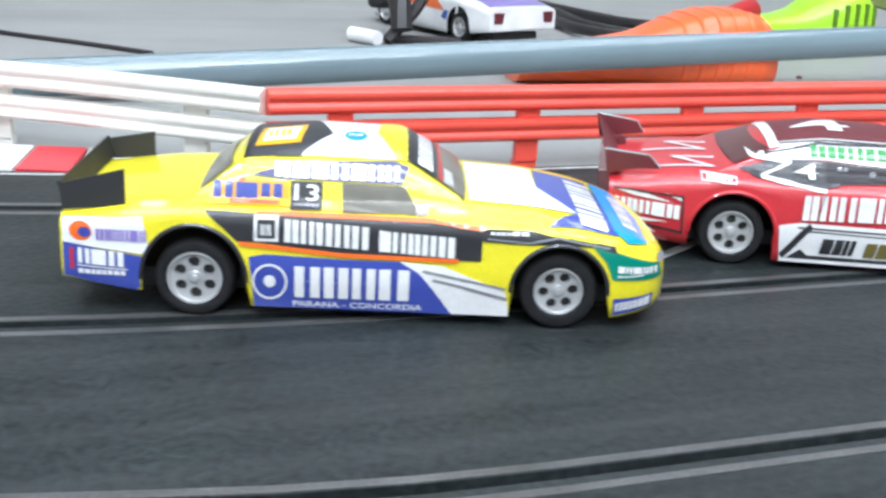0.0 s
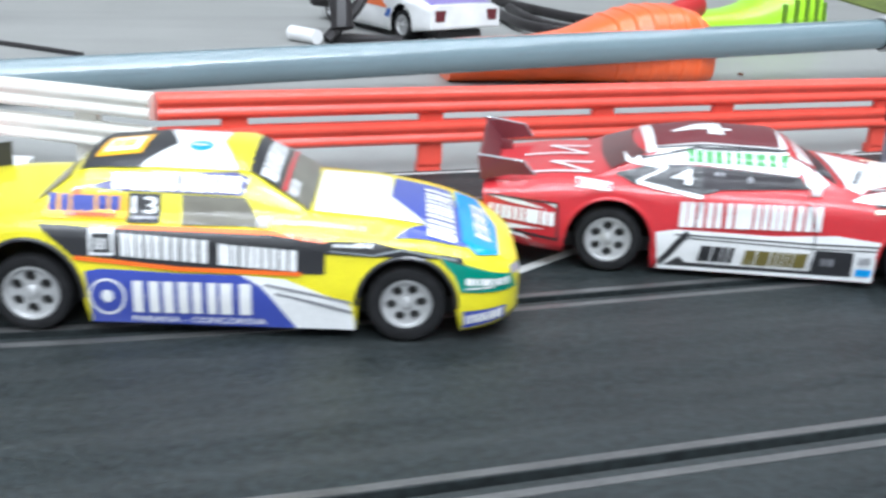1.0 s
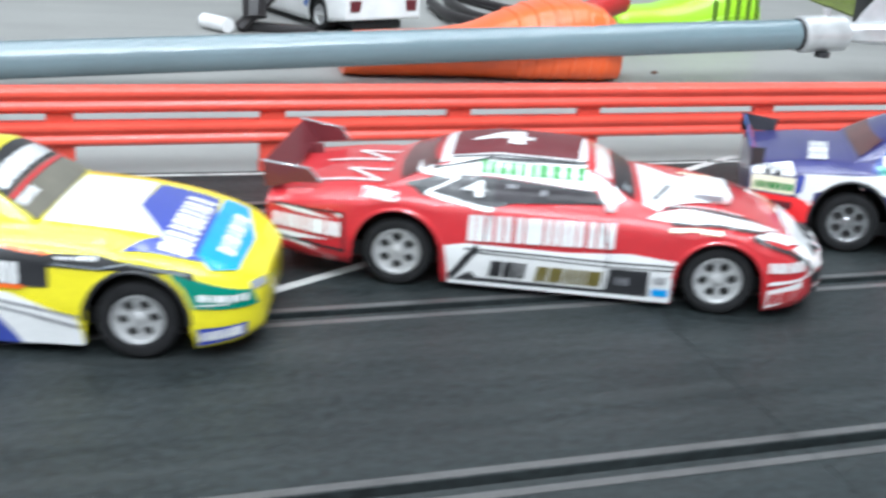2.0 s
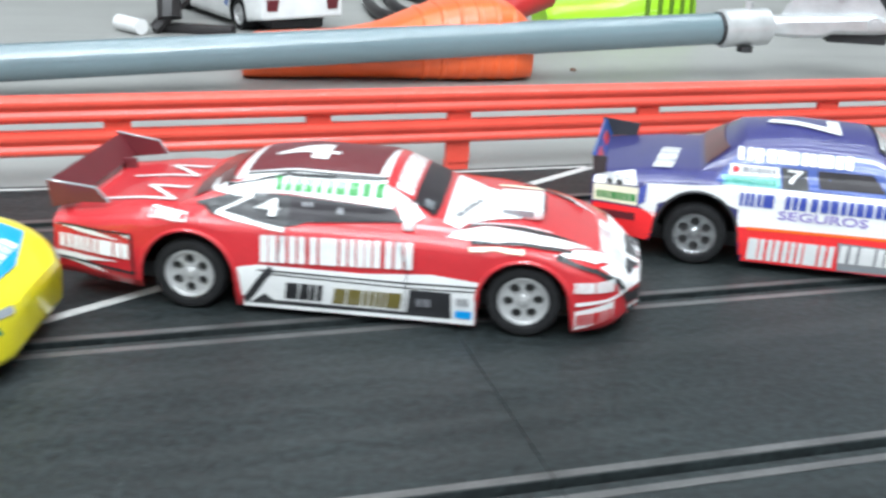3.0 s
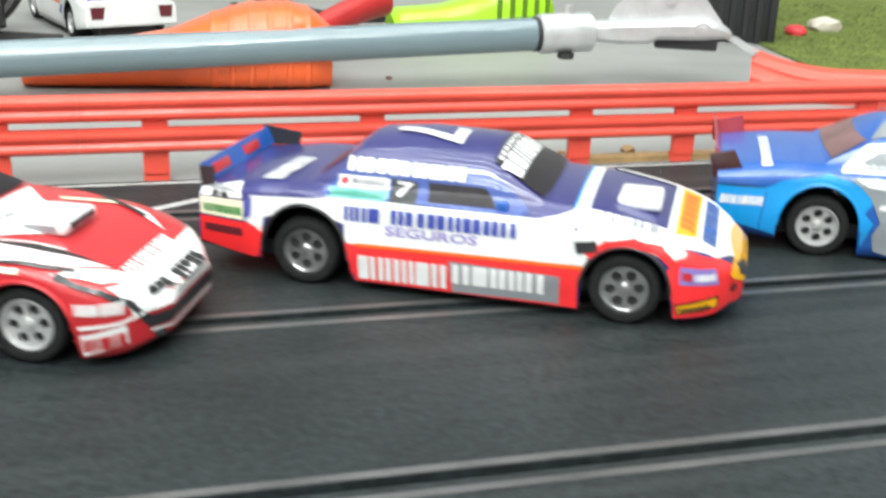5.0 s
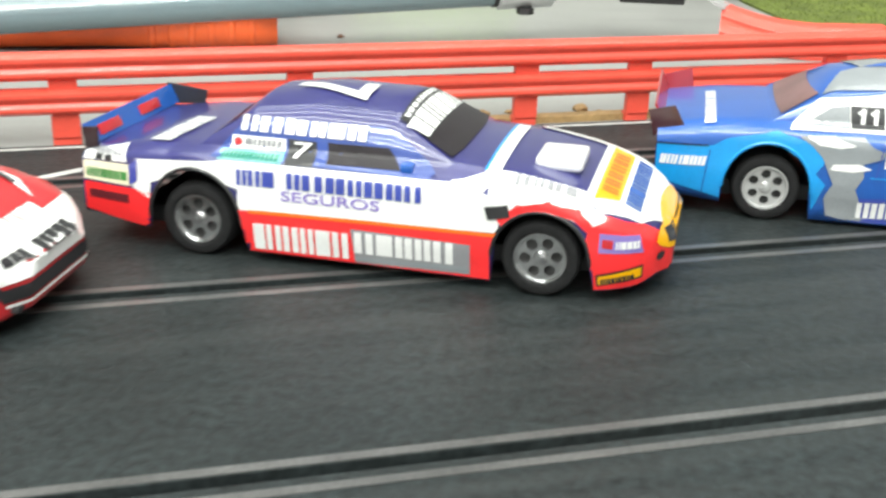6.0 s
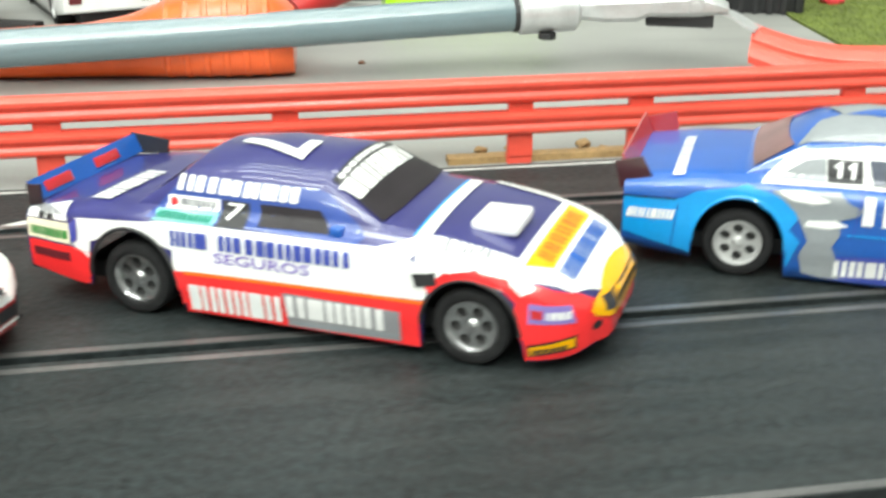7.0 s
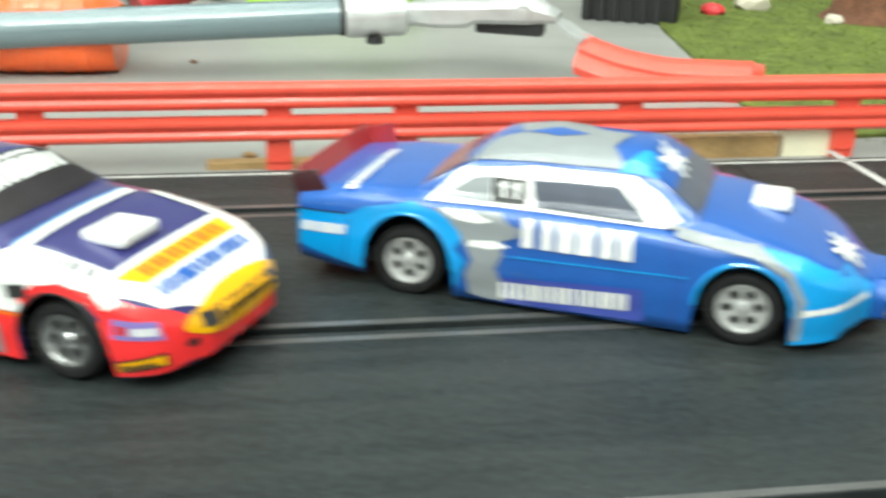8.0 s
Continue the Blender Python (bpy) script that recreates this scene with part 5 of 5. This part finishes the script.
screens(c5, GLASS_DARK, GLASS_DARK)

# black stand and white roller left of it
stand = empty("stand", "black plastic pit stand beside the white car", "stand")
part("strut", tube([(-3.0, 22.95, ZT + 0.08), (-2.5, 23.3, 0.55), (-1.9, 23.7, 1.6)], 0.13, 8), CABLE, stand)
part("strut", tube([(-3.3, 23.6, 1.5), (-2.8, 23.2, 0.8), (-2.7, 23.0, 0.2)], 0.24, 8), CABLE, stand)
part("foot", box(1.6, 0.35, 0.16, -2.3, 23.25, ZT + 0.09, bevel=0.04), CABLE, stand)
part("cushion", box(0.7, 0.8, 0.7, -3.2, 24.2, ZT + 0.95, bevel=0.18, seg=3), CABLE, stand)
thing("roller", tube([(-3.75, 23.1, ZT + 0.16), (-3.15, 22.65, ZT + 0.16)], 0.15, 20), WHITE, "short white plastic roller on the board", "roller")

# black slatted box and the curved red barrier at the grass
crate = empty("crate", "black slatted plastic crate at the edge of the grass", "crate")
part("body", box(1.9, 1.4, 2.6, 11.5, 28.9, ZT + 1.3, bevel=0.05), CHASSIS, crate)
for i in range(7):
    part("slat", box(0.13, 0.10, 2.6, 10.66 + 0.28 * i, 28.15, ZT + 1.3, bevel=0.02), CHASSIS, crate)
curve = [tuple(v) for v in smooth_path([(11.22, 22.36, 0.16), (11.55, 22.32, 0.06), (12.0, 22.28, -0.04), (12.6, 22.26, ZT), (13.2, 22.32, ZT), (13.88, 22.44, ZT)], 6)]
barrier = empty("barrier", "curved red plastic guard rail piece lying at the grass edge", "barrier")
part("beam", sweep(curve, [(-0.30, 0.0), (-0.33, 0.12), (-0.26, 0.22), (-0.14, 0.26), (-0.08, 0.29), (-0.08, 0.34), (0.06, 0.44), (0.26, 0.50), (0.32, 0.50), (0.30, 0.42), (0.10, 0.33), (-0.04, 0.22), (-0.16, 0.16), (-0.22, 0.08), (-0.20, 0.0)]), RAIL_RED, barrier)
part("end_block", box(0.16, 0.52, 0.50, 13.90, 22.40, ZT + 0.25, bevel=0.05), RAIL_RED, barrier)
part("joint_tab", box(0.24, 0.10, 0.26, 12.9, 22.44, ZT + 0.13, bevel=0.02), RAIL_RED, barrier)

# grass mat: a slab with a shag of short fibres
gx = [(12.2, 27.6), (13.0, 24.6), (13.7, 21.9), (14.4, 20.3), (22, 23.5), (50, 35), (50, 58), (8, 58), (11.8, 30.0)]
bm = bmesh.new()
lo = [bm.verts.new((x, y, ZT - 0.02)) for x, y in gx]
hi = [bm.verts.new((x, y, ZT + 0.05)) for x, y in gx]
bm.faces.new(hi)
for k in range(len(gx)):
    bm.faces.new((lo[k], lo[(k + 1) % len(gx)], hi[(k + 1) % len(gx)], hi[k]))
bmesh.ops.recalc_face_normals(bm, faces=bm.faces)
thing("ground", bm, GRASS, "green flocked grass mat beside the track", "grass", kind="structure", smooth=False)
rng = np.random.default_rng(5)
verts, faces = [], []
while len(faces) < 26000:
    x, y = rng.uniform(11.8, 26.0), rng.uniform(20.3, 36.0)
    if x < interp([(20.3, 14.4), (21.9, 13.7), (24.6, 13.0), (27.6, 12.2), (36.0, 11.6)], y):
        continue
    a, h, w, l = rng.uniform(0, 6.28), rng.uniform(0.02, 0.075), rng.uniform(0.008, 0.018), rng.uniform(-0.06, 0.06)
    dx, dy = math.cos(a) * w, math.sin(a) * w
    n = len(verts)
    z = ZT + 0.04
    verts += [(x - dx, y - dy, z), (x + dx, y + dy, z), (x + l, y + l * rng.uniform(-1, 1), z + h)]
    faces.append((n, n + 1, n + 2))
me = bpy.data.meshes.new("grass")
me.from_pydata([(K * a, K * b, K * c) for a, b, c in verts], [], faces)
me.materials.append(GRASS)
tagged(new("grass", me), "short green flock fibres of the grass mat", "grass", kind="stuff")

# stump, pale stones and scraps
bm = lathe([(0.0, 1.6), (0.50, 1.55), (0.58, 1.2), (0.62, 0.6), (0.75, 0.15), (0.95, 0.0)], 22, "z")
for v in bm.verts:
    v.co += 0.10 * Vector((noise.noise(v.co * 3), noise.noise(v.co * 3 + Vector((5, 0, 0))), 0))
thing("stump", bm, BARK, "reddish brown tree stump on the grass", "stump", at(16.2, 30.2, ZT + 0.05))


def pebble(x, y, r, mat, label, seed_, z=ZT, name="stone", category="stone"):
    bm = bmesh.new()
    bmesh.ops.create_icosphere(bm, subdivisions=2, radius=r)
    for v in bm.verts:
        v.co *= 1 + 0.35 * noise.noise(v.co * (2.2 / r) + Vector((seed_, 0, 0)))
        v.co.z = max(v.co.z * 0.6, -0.25 * r)
    return thing(name, bm, mat, label, category, at(x, y, z + 0.24 * r))


pebble(13.9, 30.6, 0.38, STONE, "pale rounded stone on the grass", 1, ZT + 0.05)
pebble(15.5, 29.4, 0.20, STONE, "small pale stone beside the stump", 2, ZT + 0.05)
pebble(13.1, 29.6, 0.26, KERB_RED, "small red and white scrap at the grass edge", 3, ZT + 0.05, "scrap", "scrap")
for i, (x, y, r) in enumerate(((5.08, 21.85, 0.06), (7.9, 17.3, 0.08), (9.1, 17.85, 0.10), (9.35, 17.75, 0.06), (10.4, 18.3, 0.07), (8.2, 17.5, 0.05))):
    pebble(x, y, r, WOOD if i else BARK, "brown scrap of dry leaf on the board" if i else "reddish scrap lying on the grey board", 4 + i, ZT, "scrap", "scrap")
